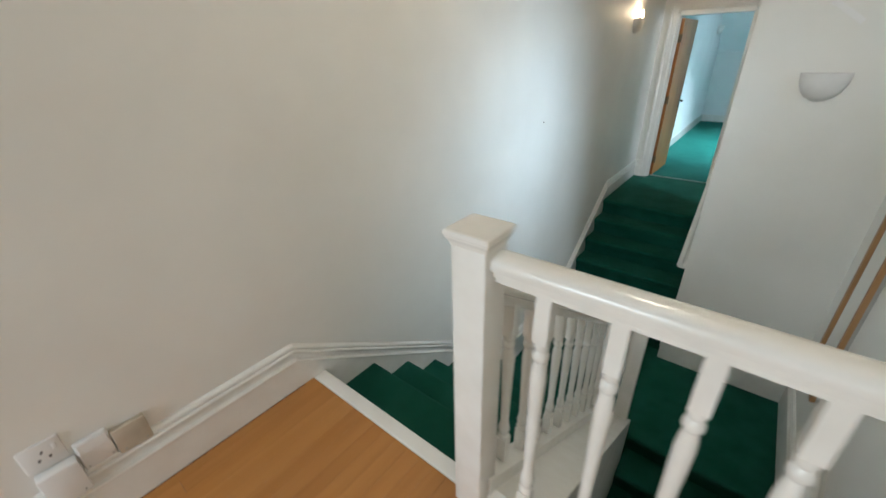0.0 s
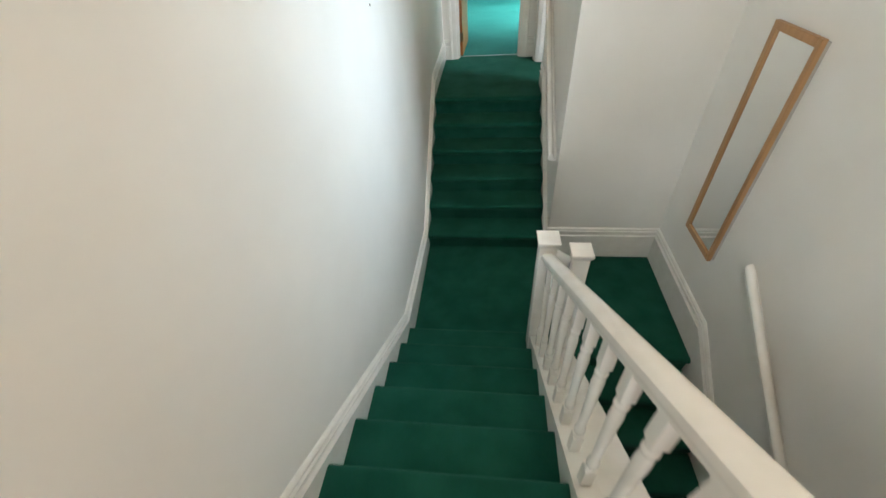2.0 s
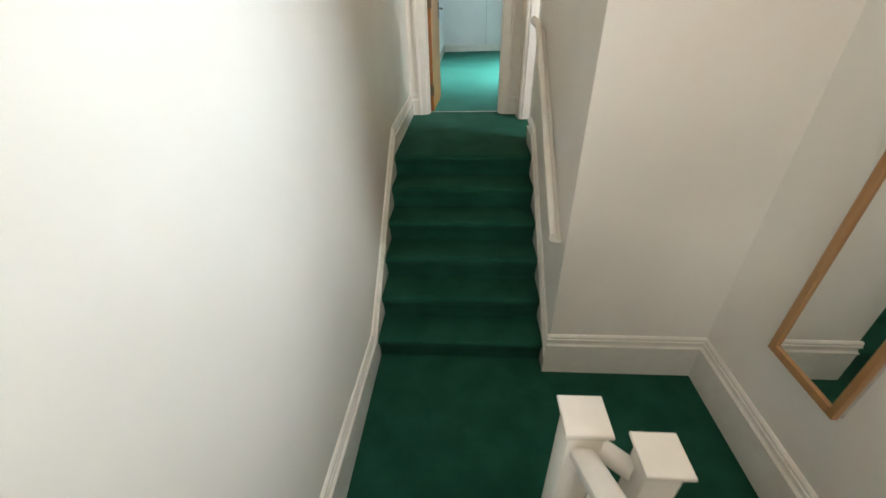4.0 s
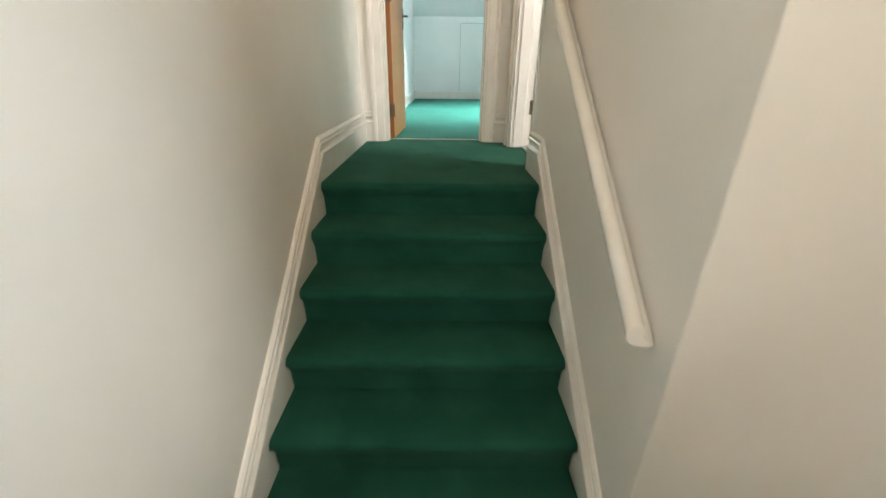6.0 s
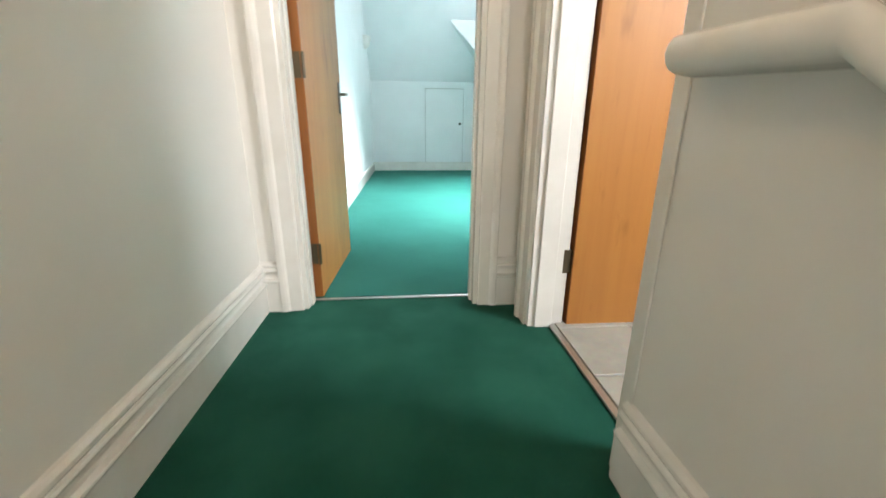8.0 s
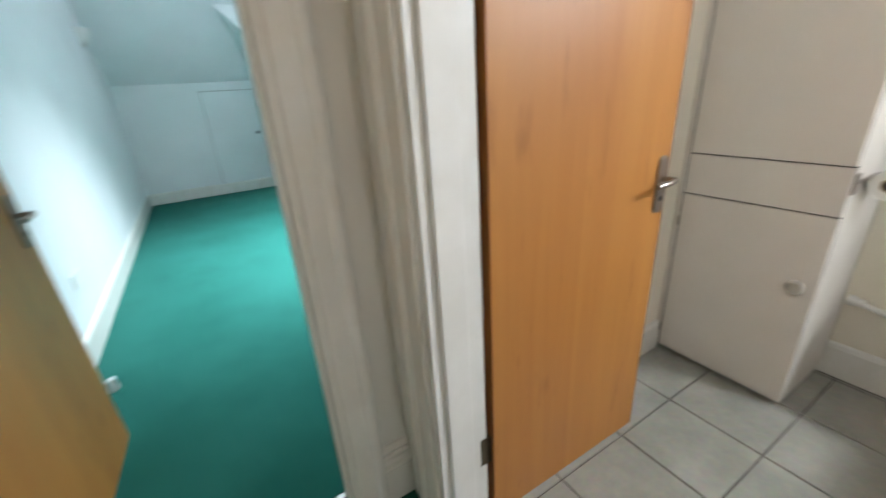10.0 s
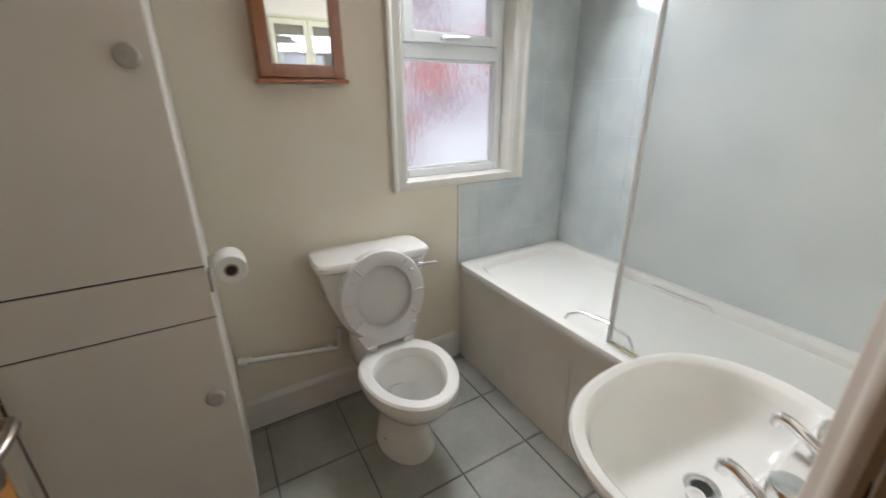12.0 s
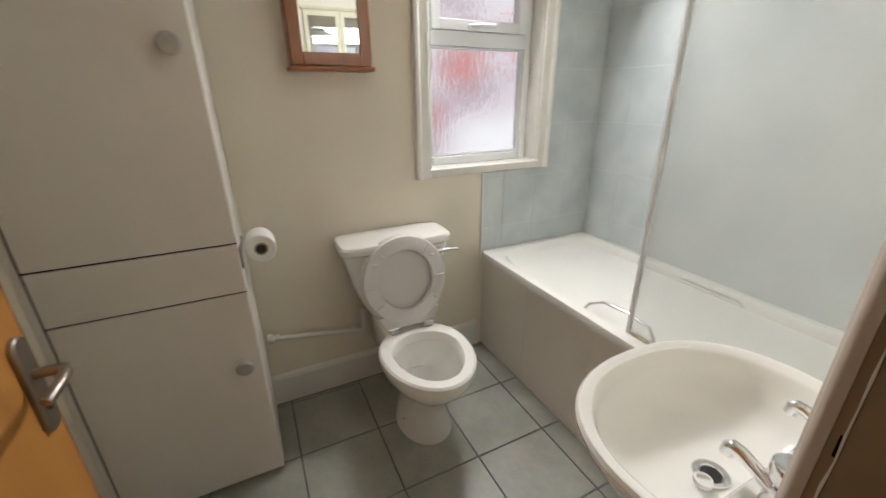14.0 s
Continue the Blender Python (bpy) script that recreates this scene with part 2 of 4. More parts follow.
def outside():
    """Hazy daylight with a red brick house in it, far outside the frosted window."""
    m = bpy.data.materials.new("outside_haze")
    m.use_nodes = True
    nt = m.node_tree
    nt.nodes.remove(nt.nodes["Principled BSDF"])
    em = nt.nodes.new("ShaderNodeEmission")
    mp = coords(m, (1, 0.5, 0.42))
    n = node(m, "TexNoise", Scale=1.3, Detail=2)
    link(m, mp, "Vector", n, "Vector")
    r = nt.nodes.new("ShaderNodeValToRGB")
    e = r.color_ramp.elements
    e[0].position, e[0].color = 0.36, (0.90, 0.22, 0.16, 1)
    e[1].position, e[1].color = 0.56, (0.97, 0.97, 1.0, 1)
    e2 = e.new(0.42)
    e2.color = (0.40, 0.27, 0.30, 1)
    e3 = e.new(0.48)
    e3.color = (0.66, 0.58, 0.64, 1)
    link(m, n, "Fac", r, "Fac")
    link(m, r, "Color", em, "Color")
    em.inputs["Strength"].default_value = 1.6
    nt.links.new(em.outputs["Emission"], nt.nodes["Material Output"].inputs["Surface"])
    return m


OUTSIDE = outside()


# ---------------------------------------------------------------- mesh helpers
def box(bm, x0, x1, y0, y1, z0, z1, bevel=0.0, seg=2):
    made = bmesh.ops.create_cube(bm, size=1.0)["verts"]
    for v in made:
        v.co = Vector((x0 + (v.co.x + 0.5) * (x1 - x0), y0 + (v.co.y + 0.5) * (y1 - y0), z0 + (v.co.z + 0.5) * (z1 - z0)))
    if bevel:
        edges = list({e for v in made for e in v.link_edges})
        bmesh.ops.bevel(bm, geom=edges, offset=bevel, segments=seg, affect="EDGES", profile=0.5)
    return bm


def prism(bm, pts, axis, a, b):
    """Extrudes a polygon. axis 'x': pts are (y, z); 'y': (x, z); 'z': (x, y)."""
    def at(p, w):
        return {"x": (w, p[0], p[1]), "y": (p[0], w, p[1]), "z": (p[0], p[1], w)}[axis]
    lo = [bm.verts.new(at(p, a)) for p in pts]
    hi = [bm.verts.new(at(p, b)) for p in pts]
    n = len(pts)
    bm.faces.new(lo)
    bm.faces.new(hi)
    for i in range(n):
        bm.faces.new((lo[i], lo[(i + 1) % n], hi[(i + 1) % n], hi[i]))
    bmesh.ops.recalc_face_normals(bm, faces=bm.faces[:])
    return bm


def loft(bm, rings, close=True, caps=True):
    """Joins rings of points, all of the same count."""
    vs = [[bm.verts.new(p) for p in r] for r in rings]
    n = len(vs[0])
    for a, b in zip(vs, vs[1:]):
        for i in range(n if close else n - 1):
            bm.faces.new((a[i], a[(i + 1) % n], b[(i + 1) % n], b[i]))
    if caps and close:
        bm.faces.new(vs[0])
        bm.faces.new(vs[-1])
    bmesh.ops.recalc_face_normals(bm, faces=bm.faces[:])
    return bm


def lathe(bm, profile, center, axis="z", seg=20):
    """profile: (radius, height) pairs."""
    rings = []
    for r, h in profile:
        ring = []
        for i in range(seg):
            a = 2 * math.pi * i / seg
            u, v = max(r, 0.0004) * math.cos(a), max(r, 0.0004) * math.sin(a)
            off = {"z": (u, v, h), "x": (h, u, v), "y": (u, h, v)}[axis]
            ring.append(Vector(center) + Vector(off))
        rings.append(ring)
    return loft(bm, rings)


def tube(bm, pts, r, seg=12):
    pts = [Vector(p) for p in pts]
    rings = []
    for i, p in enumerate(pts):
        d = (pts[min(i + 1, len(pts) - 1)] - pts[max(i - 1, 0)]).normalized()
        side = d.orthogonal().normalized() if i == 0 else (side - d * side.dot(d)).normalized()
        other = d.cross(side)
        rings.append([p + r * (math.cos(2 * math.pi * k / seg) * side + math.sin(2 * math.pi * k / seg) * other) for k in range(seg)])
    return loft(bm, rings)


def part(name, bm, mat, parent=None, label="", smooth=False):
    me = bpy.data.meshes.new(name)
    bm.to_mesh(me)
    bm.free()
    me.materials.append(mat)
    if smooth:
        for p in me.polygons:
            p.use_smooth = True
        me.set_sharp_from_angle(angle=radians(40))
    ob = new(name, me)
    if parent:
        ob.parent = parent
    if label:
        ob["label"] = label
    return ob


def empty(name, label, category, group="", kind="", at=(0, 0, 0)):
    ob = new(name)
    ob.location = at
    bpy.context.view_layer.update()
    return tagged(ob, label, category, group, kind)


def setting(name, bm, mat, label, category, smooth=False):
    return tagged(part(name, bm, mat, None, "", smooth), label, category, "", "structure")


def B():
    return bmesh.new()


def boxes(*rows):
    bm = B()
    for r in rows:
        box(bm, *r)
    return bm


# ---------------------------------------------------------------- the plan
R = 0.175                       # riser
HALL, TOP = 8 * R, 6 * R        # floor heights; the half landing is 0
G1, G2 = 0.2585, 0.2395         # goings of the two flights
CEILZ = 3.80

# walls
setting("wall_stair_left", boxes((-0.16, -0.02, -6.4, 2.53, -0.3, CEILZ)), PAINT, "plain off-white painted stairwell wall with soft sheen", "wall")
setting("wall_stair_back", boxes((1.135, 3.1, -0.095, 0.12, -2.6, CEILZ)), PAINT, "off-white painted wall above the half landing", "wall")
setting("wall_stair_right", boxes((1.135, 1.285, 0.12, 1.555, -0.3, CEILZ), (1.135, 1.285, 1.555, 2.31, 3.13, CEILZ), (1.135, 1.285, 2.31, 2.53, 0.9, CEILZ)), PAINT,
        "off-white wall between the upper stairs and bathroom", "wall")
setting("wall_well_right", boxes((2.09, 2.22, -6.4, -1.15, -2.6, CEILZ), (2.09, 2.22, -0.45, -0.095, -2.6, CEILZ), (2.09, 2.22, -1.15, -0.45, -2.6, 2.65), (2.09, 2.22, -1.15, -0.45, 3.5, CEILZ)), PAINT,
        "cream painted wall of the stairwell, with a mirror", "wall")
setting("wall_hall_end", boxes((-0.16, 0.0, -6.5, -6.4, 0.9, CEILZ), (1.6, 2.22, -6.5, -6.4, 0.9, CEILZ), (0.0, 1.6, -6.5, -6.4, 0.9, 2.05), (0.0, 1.6, -6.5, -6.4, 3.35, CEILZ)), PAINT, "off-white hall end wall, out of view, with an assumed opening", "wall")
setting("wall_bedroom_door", boxes((-0.16, 0.155, 2.53, 2.66, 0.9, CEILZ), (0.955, 1.285, 2.53, 2.66, 0.9, CEILZ), (0.155, 0.955, 2.53, 2.66, 3.14, CEILZ)), PAINT,
        "off-white wall round the bedroom doorway", "wall")
setting("wall_bath_back", boxes((1.285, 3.1, 2.50, 2.66, 0.9, CEILZ)), BATH_PAINT, "plain white bathroom wall behind the open door", "wall")
WY0, WY1, WZ0, WZ1 = 0.535, 1.15, 2.097, 3.025
setting("wall_bath_window", boxes((2.895, 3.1, 0.12, WY0, 0.9, CEILZ), (2.895, 3.1, WY1, 2.50, 0.9, CEILZ), (2.895, 3.1, WY0, WY1, 0.9, WZ0), (2.895, 3.1, WY0, WY1, WZ1, CEILZ)), BATH_PAINT,
        "cream painted bathroom wall with the window", "wall")
setting("bath_wall_lining", boxes((1.285, 1.289, 0.12, 1.555, TOP, 3.5), (1.289, 2.895, 0.12, 0.1235, TOP, 3.5)), BATH_PAINT, "cream painted bathroom wall surface", "wall")
setting("ceiling_stairs", boxes((-0.16, 2.22, -6.4, 2.66, CEILZ, CEILZ + 0.1)), CEIL, "plain white stairwell ceiling", "ceiling")
setting("ceiling_bathroom", boxes((1.285, 2.895, 0.12, 2.50, 3.5, 3.56)), CEIL, "plain white bathroom ceiling", "ceiling")
setting("ceiling_under_hall", boxes((1.16, 2.09, -6.4, -3.06, 1.18, 1.20)), CEIL, "white underside of the hall floor above the lower stairs", "ceiling")
setting("wall_under_stairs_end", boxes((0.0, 2.22, -6.45, -6.35, -2.6, 1.2)), PAINT, "plain wall closing the lower stairwell", "wall")

# bedroom shell
RY = 8.42
setting("wall_bedroom_left", boxes((-0.16, 0.02, 2.66, RY + 0.12, 0.9, CEILZ)), ROOM_PAINT, "pale painted bedroom side wall", "wall")
setting("wall_bedroom_knee", boxes((0.02, 2.9, RY, RY + 0.12, 0.9, 2.62)), ROOM_PAINT, "low white eaves wall with an access hatch", "wall")
setting("wall_bedroom_right", boxes((2.13, 2.25, 2.66, RY, 0.9, 2.62)), ROOM_PAINT, "low white bedroom wall under the eaves", "wall")
setting("wall_bedroom_near", boxes((1.285, 2.42, 2.66, 2.72, 0.9, CEILZ)), ROOM_PAINT, "plain white bedroom wall beside the doorway", "wall")
bm = B()
prism(bm, [(RY + 0.12, 2.62), (RY, 2.62), (RY - 1.25, 3.87), (RY - 1.13, 3.87)], "x", -0.1, 2.25)
setting("ceiling_bedroom_slope", bm, ROOM_PAINT, "sloping white attic ceiling above the eaves wall", "ceiling")
SX = 2.13
bm = B()
prism(bm, [(SX, 2.62), (SX + 0.15, 2.62), (SX - 1.08, 3.87), (SX - 1.23, 3.87)], "y", 7.62, RY)
prism(bm, [(SX, 2.62), (SX + 0.15, 2.62), (SX - 1.08, 3.87), (SX - 1.23, 3.87)], "y", 2.72, 4.6)
setting("ceiling_bedroom_side_slope", bm, ROOM_PAINT, "sloping white ceiling beside the dormer", "ceiling")
bm = boxes((2.95, 3.05, 4.5, 5.2, 1.9, 3.87), (2.95, 3.05, 7.0, 7.72, 1.9, 3.87), (2.95, 3.05, 5.2, 7.0, 1.9, 2.25), (2.95, 3.05, 5.2, 7.0, 3.3, 3.87), (SX + 0.1, 2.95, 4.6, 7.6, 2.1, 2.2))
prism(bm, [(SX + 0.02, 2.62), (2.95, 2.2), (2.95, 3.87), (SX - 1.2, 3.87)], "y", 7.61, 7.70)
prism(bm, [(SX + 0.02, 2.62), (2.95, 2.2), (2.95, 3.87), (SX - 1.2, 3.87)], "y", 4.52, 4.61)
setting("dormer", bm, ROOM_PAINT, "bright white dormer cheeks round a window", "dormer")
setting("ceiling_bedroom", boxes((-0.16, 3.05, 2.66, 7.5, 3.87, 3.95)), CEIL, "flat white bedroom ceiling", "ceiling")

# floors
hall = setting("floor_hall", boxes((-0.02, 2.09, -6.4, -3.065, 1.20, HALL - 0.006)), DARK, "orange-brown laminate hall floor in narrow strips", "floor")
setting("floor_half_landing", boxes((0.0, 1.113, -1.19, 0.0, -0.2, 0.0), (1.113, 1.15, -1.19, -0.115, -0.2, 0.0), (1.15, 2.07, -0.928, -0.115, -0.2, 0.0)), CARPET, "dark green carpet on the half landing", "floor")
setting("floor_top_landing", boxes((1.113, 1.235, 1.545, 2.62, 0.9, TOP)), CARPET, "green carpet on the upper landing", "floor")
bm = B()
rows = []
for j in range(60):
    y = 2.64 + (RY - 2.64) * j / 59
    rows.append([(0.02 + 2.28 * i / 24, y, TOP + 0.002 + 0.020 * max(0, noise.noise(Vector((i * 0.18, y * 1.6 + 0.12 * i, 3.0))))) for i in range(25)])
loft(bm, rows, close=False)
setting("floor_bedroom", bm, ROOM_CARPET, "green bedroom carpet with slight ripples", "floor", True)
setting("floor_bedroom_base", boxes((-0.02, 3.0, 2.63, RY, 0.85, TOP - 0.004)), DARK, "floor deck under the bedroom carpet", "floor")
setting("floor_bathroom", boxes((1.24, 2.895, 0.12, 2.50, 0.9, TOP + 0.006)), GROUT, "grey square floor tiles with dark grout joints", "floor")


# ---------------------------------------------------------------- carpeted stairs
def step_outline(y, z, going, direction, last_depth=None):
    """Outline (y, z) of one carpeted step whose riser foot is at y, z; direction +1 climbs towards +y."""
    d = direction
    top = z + R
    pts = [(y + d * 0.004, z - 0.12), (y, z)]
    cy, cz, r = y - d * 0.012, top - 0.026, 0.026
    pts.append((y - d * 0.006, top - 0.085))
    for k in range(9):
        a = math.radians(-60 + 150 * k / 8)
        pts.append((cy - d * r * math.cos(a), cz + r * math.sin(a)))
    back = y + d * (going + 0.02)
    pts += [(y + d * 0.05, top), (back, top), (back, z - 0.12)]
    return pts


def flight(name, label, y0, z0, going, count, direction, x0, x1, last=None):
    top = empty(name, label, "stairs", kind="structure")
    for k in range(count):
        bm = B()
        prism(bm, step_outline(y0 + direction * going * k, z0 + R * k, last if last and k == count - 1 else going, direction), "x", x0, x1)
        part("step", bm, CARPET, top, smooth=True)
    return top


flight("stairs_to_landing", "short flight of stairs in dark green carpet", 0.0, 0.0, G2, 6, 1, 0.0, 1.113, 2.60 - 5 * G2)
flight("stairs_to_hall", "flight of stairs in dark green carpet beside a banister", -1.185, 0.0, G1, 7, -1, 0.0, 0.885)
bm = B()
prism(bm, [(-1.185 - G1 * 7, 7 * R - 0.1), (-1.185 - G1 * 7, HALL - 0.03), (-3.065, HALL - 0.03), (-3.065, 7 * R - 0.1)], "x", 0.0, 0.885)
setting("top_riser", bm, CARPET, "carpeted top riser below the hall floor", "riser")
lower = empty("stairs_to_ground", "flight of green carpeted stairs going down", "stairs", kind="structure")
for k in range(9):
    bm = B()
    prism(bm, step_outline(-1.188 - 0.24 * k, -R * (k + 1), 0.24, 1), "x", 1.15, 2.07)
    part("step", bm, CARPET, lower, smooth=True)
bm = B()
box(bm, 0.0, 0.90, -3.070, -3.006, HALL - 0.032, HALL + 0.004, 0.006)
setting("hall_edge_nosing", bm, TRIM, "white painted nosing at the edge of the hall floor", "trim")
setting("hall_edge_fascia", boxes((0.93, 2.09, -3.065, -3.02, 1.12, HALL + 0.03)), TRIM, "white painted fascia under the landing balustrade", "trim")

# sloping boxed side between the upper flight and the lower stairs
SL = R / G1


def slope1(y, lift=0.0):
    return R + SL * (-1.205 - y) + lift


bm = B()
prism(bm, [(-1.33, slope1(-1.33, 0.02)), (-3.03, slope1(-3.03, 0.02)), (-3.03, -2.4), (-1.33, -2.4)], "x", 0.965, 1.15)
setting("stair_side_boxing", bm, TRIM, "white painted boxing beside the flight", "panel")
bm = B()
prism(bm, [(-1.29, slope1(-1.29, 0.09)), (-3.05, slope1(-3.05, 0.09)), (-3.05, slope1(-3.05, -0.30)), (-1.29, slope1(-1.29, -0.26))], "x", 0.885, 0.968)
setting("stair_string", bm, TRIM, "white painted stair string under the balusters", "trim")


# ---------------------------------------------------------------- skirting
PROFILE = [(0.0, -0.30), (0.020, -0.30), (0.020, 0.200), (0.026, 0.203), (0.028, 0.209), (0.026, 0.215), (0.011, 0.218), (0.008, 0.228), (0.008, 0.240), (0.012, 0.249), (0.022, 0.252), (0.024, 0.259), (0.021, 0.266), (0.014, 0.268), (0.018, 0.275), (0.017, 0.284), (0.008, 0.293), (0.0, 0.295)]


def skirting(name, path, out, profile=PROFILE, label="white gloss skirting board with moulded top edge", mat=None):
    """path: points of the wall's face at the board's foot; out: unit way off the wall."""
    rings = [[Vector(p) + Vector((out[0] * u, out[1] * u, v)) for u, v in profile] for p in path]
    bm = B()
    loft(bm, rings)
    return setting(name, bm, mat or TRIM, label, "skirting")


skirting("baseboard_left", [(-0.02, -6.4, HALL - 0.060), (-0.02, -3.13, HALL - 0.060), (-0.02, -1.165, 0.052), (-0.02, -0.10, -0.006), (-0.02, 1.237, 0.972), (-0.02, 2.53, 0.976)], (1, 0))
skirting("baseboard_right", [(1.135, -0.112, -0.066), (1.135, 1.262, 0.973), (1.135, 1.545, 0.973)], (-1, 0))
skirting("baseboard_back", [(1.115, -0.095, 0.037), (2.09, -0.095, 0.037)], (0, -1))
skirting("baseboard_well", [(2.09, -0.095, 0.037), (2.09, -1.13, 0.037), (2.09, -3.5, 0.037 - 2.37 * 0.73)], (-1, 0))
LOW = [(0.0, 0.0), (0.016, 0.0), (0.016, 0.135), (0.010, 0.150), (0.004, 0.156), (0.0, 0.158)]
skirting("baseboard_bath_window", [(2.895, 0.875, TOP + 0.01), (2.895, 2.0, TOP + 0.01)], (-1, 0), LOW, "plain white bathroom skirting board")
skirting("baseboard_bath_back", [(1.30, 2.50, TOP + 0.01), (2.49, 2.50, TOP + 0.01)], (0, -1), LOW, "plain white bathroom skirting board")
skirting("baseboard_bedroom_left", [(0.02, 2.66, TOP), (0.02, RY, TOP)], (1, 0), LOW, "white bedroom skirting board")
skirting("baseboard_bedroom_knee", [(0.02, RY, TOP), (2.13, RY, TOP)], (0, -1), LOW, "white bedroom skirting board")
skirting("baseboard_door_return", [(1.04, 2.53, 0.990), (1.135, 2.53, 0.990)], (0, -1))
skirting("baseboard_landing_left", [(-0.02, 2.53, 0.990), (0.06, 2.53, 0.990)], (0, -1))


setting("trim_hall_gap", boxes((0.0, 0.0035, -6.3, -3.12, HALL - 0.004, HALL + 0.0008)), DARK, "dark gap between laminate and skirting", "gap")
setting("trim_bath_floor_edge", boxes((2.8735, 2.879, 0.88, 1.98, TOP + 0.008, TOP + 0.0135)), GROUT, "dirty joint along the bathroom skirting", "joint")


# ---------------------------------------------------------------- door frames
def arch_profile(w):
    """Architrave section: (across, out) from the opening outwards."""
    return [(0.0, 0.0), (0.0, 0.012), (0.004, 0.015), (w * 0.60, 0.016), (w * 0.68, 0.024), (w * 0.78, 0.028), (w - 0.004, 0.028), (w, 0.024), (w, 0.0)]


def doorframe(name, label, plane, face, out, a0, a1, depth, top, wl=0.09, wr=0.09, foot=TOP, lining=None):
    """An opening from a0 to a1. plane 'y': the wall's face is y=face and out is -1 or 1."""
    base = empty(name, label, "door frame", kind="structure")

    def place(pts, z0, z1):
        bm = B()
        prism(bm, [((a, face + out * o) if plane == "y" else (face + out * o, a)) for a, o in pts], "z", z0, z1)
        return bm
    if wl:
        part("architrave", place([(a0 - 0.02 - u, o) for u, o in arch_profile(wl)], foot, top + wl), TRIM, base)
    if wr:
        part("architrave", place([(a1 + 0.02 + u, o) for u, o in arch_profile(wr)], foot, top + wr), TRIM, base)
    bm = B()
    pts = [((face + out * o), top + u) for u, o in arch_profile(0.09)]
    if plane == "y":
        prism(bm, pts, "x", a0, a1)
    else:
        prism(bm, pts, "y", a0, a1)
    part("architrave_head", bm, TRIM, base)
    lining = lining or TRIM
    t = 0.018
    back = face - out * depth
    lo, hi = min(face, back), max(face, back)
    for u0, u1, v0, v1 in ((a0 - t, a0, a0, a0 + 0.012), (a1, a1 + t, a1 - 0.012, a1)):
        bm = B()
        if plane == "y":
            box(bm, u0, u1, lo, hi, foot, top)
            box(bm, v0, v1, hi - 0.092, hi - 0.045, foot, top, 0.003)
        else:
            box(bm, lo, hi, u0, u1, foot, top)
            box(bm, hi - 0.105, hi - 0.032, v0, v1, foot, top, 0.003)
        part("jamb", bm, lining if u0 < a0 else TRIM, base)
    bm = B()
    if plane == "y":
        box(bm, a0 - t, a1 + t, lo, hi, top, top + 0.02)
    else:
        box(bm, lo, hi, a0 - t, a1 + t, top, top + 0.02)
    part("head", bm, TRIM, base)
    return base


doorframe("door_frame_1", "white gloss door frame with moulded architrave, bedroom doorway", "y", 2.53, -1, 0.173, 0.937, 0.13, 3.10, 0.095, 0.085)
doorframe("door_frame_2", "white gloss door frame, bathroom doorway with worn paint", "x", 1.135, -1, 1.573, 2.292, 0.131, 3.10, 0.0, 0.10, lining=SHADEBROWN)
frame_2 = [ob for ob in bpy.data.objects if ob.name == "door_frame_2"][0]
bm = B()
prism(bm, [(1.275, 1.5722), (1.281, 1.5715), (1.287, 1.566), (1.292, 1.548), (1.296, 1.520), (1.300, 1.500), (1.308, 1.490), (1.311, 1.478), (1.310, 1.464), (1.305, 1.460), (1.289, 1.460), (1.289, 1.5555), (1.275, 1.5555)], "z", TOP, 3.10)
part("architrave", bm, BEIGETRIM, frame_2, "beige painted architrave", True)
# Brown strip paints the shade in the recess behind the architrave.
bm = B()
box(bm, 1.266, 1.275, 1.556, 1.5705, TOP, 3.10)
part("lining_edge", bm, SHADEBROWN, frame_2, "recessed edge behind the architrave, coloured as shade")
bm = B()
box(bm, 1.266, 1.285, 2.292, 2.310, TOP, 3.10)
part("jamb", bm, TRIM, frame_2)
bm = B()
box(bm, 1.1295, 1.1345, 1.530, 1.5745, TOP, 3.13, 0.002)
part("edge_bead", bm, TRIM, frame_2)
rng = random.Random(5)
rings = []
for k in range(72):
    z = 1.30 + k * 0.024
    w = rng.uniform(0.0006, 0.0022)
    u = 1.2668 + rng.uniform(-0.0009, 0.0009)
    rings.append([(u - w / 2, 1.572, z), (u + w / 2, 1.572, z), (u + w / 2, 1.5742, z), (u - w / 2, 1.5742, z)])
bm = B()
loft(bm, rings)
part("paint_edge", bm, TRIM, frame_2, "ragged pale edge of old paint")
for z in (1.62, 1.70, 1.83, 1.92, 2.06, 2.19, 2.41):
    bm = B()
    h = rng.uniform(0.008, 0.022)
    box(bm, 1.2674, 1.2674 + rng.uniform(0.0015, 0.003), 1.5700, 1.5712, z, z + h)
    part("paint_crack", bm, DARK, frame_2, "dark split in the old paint")


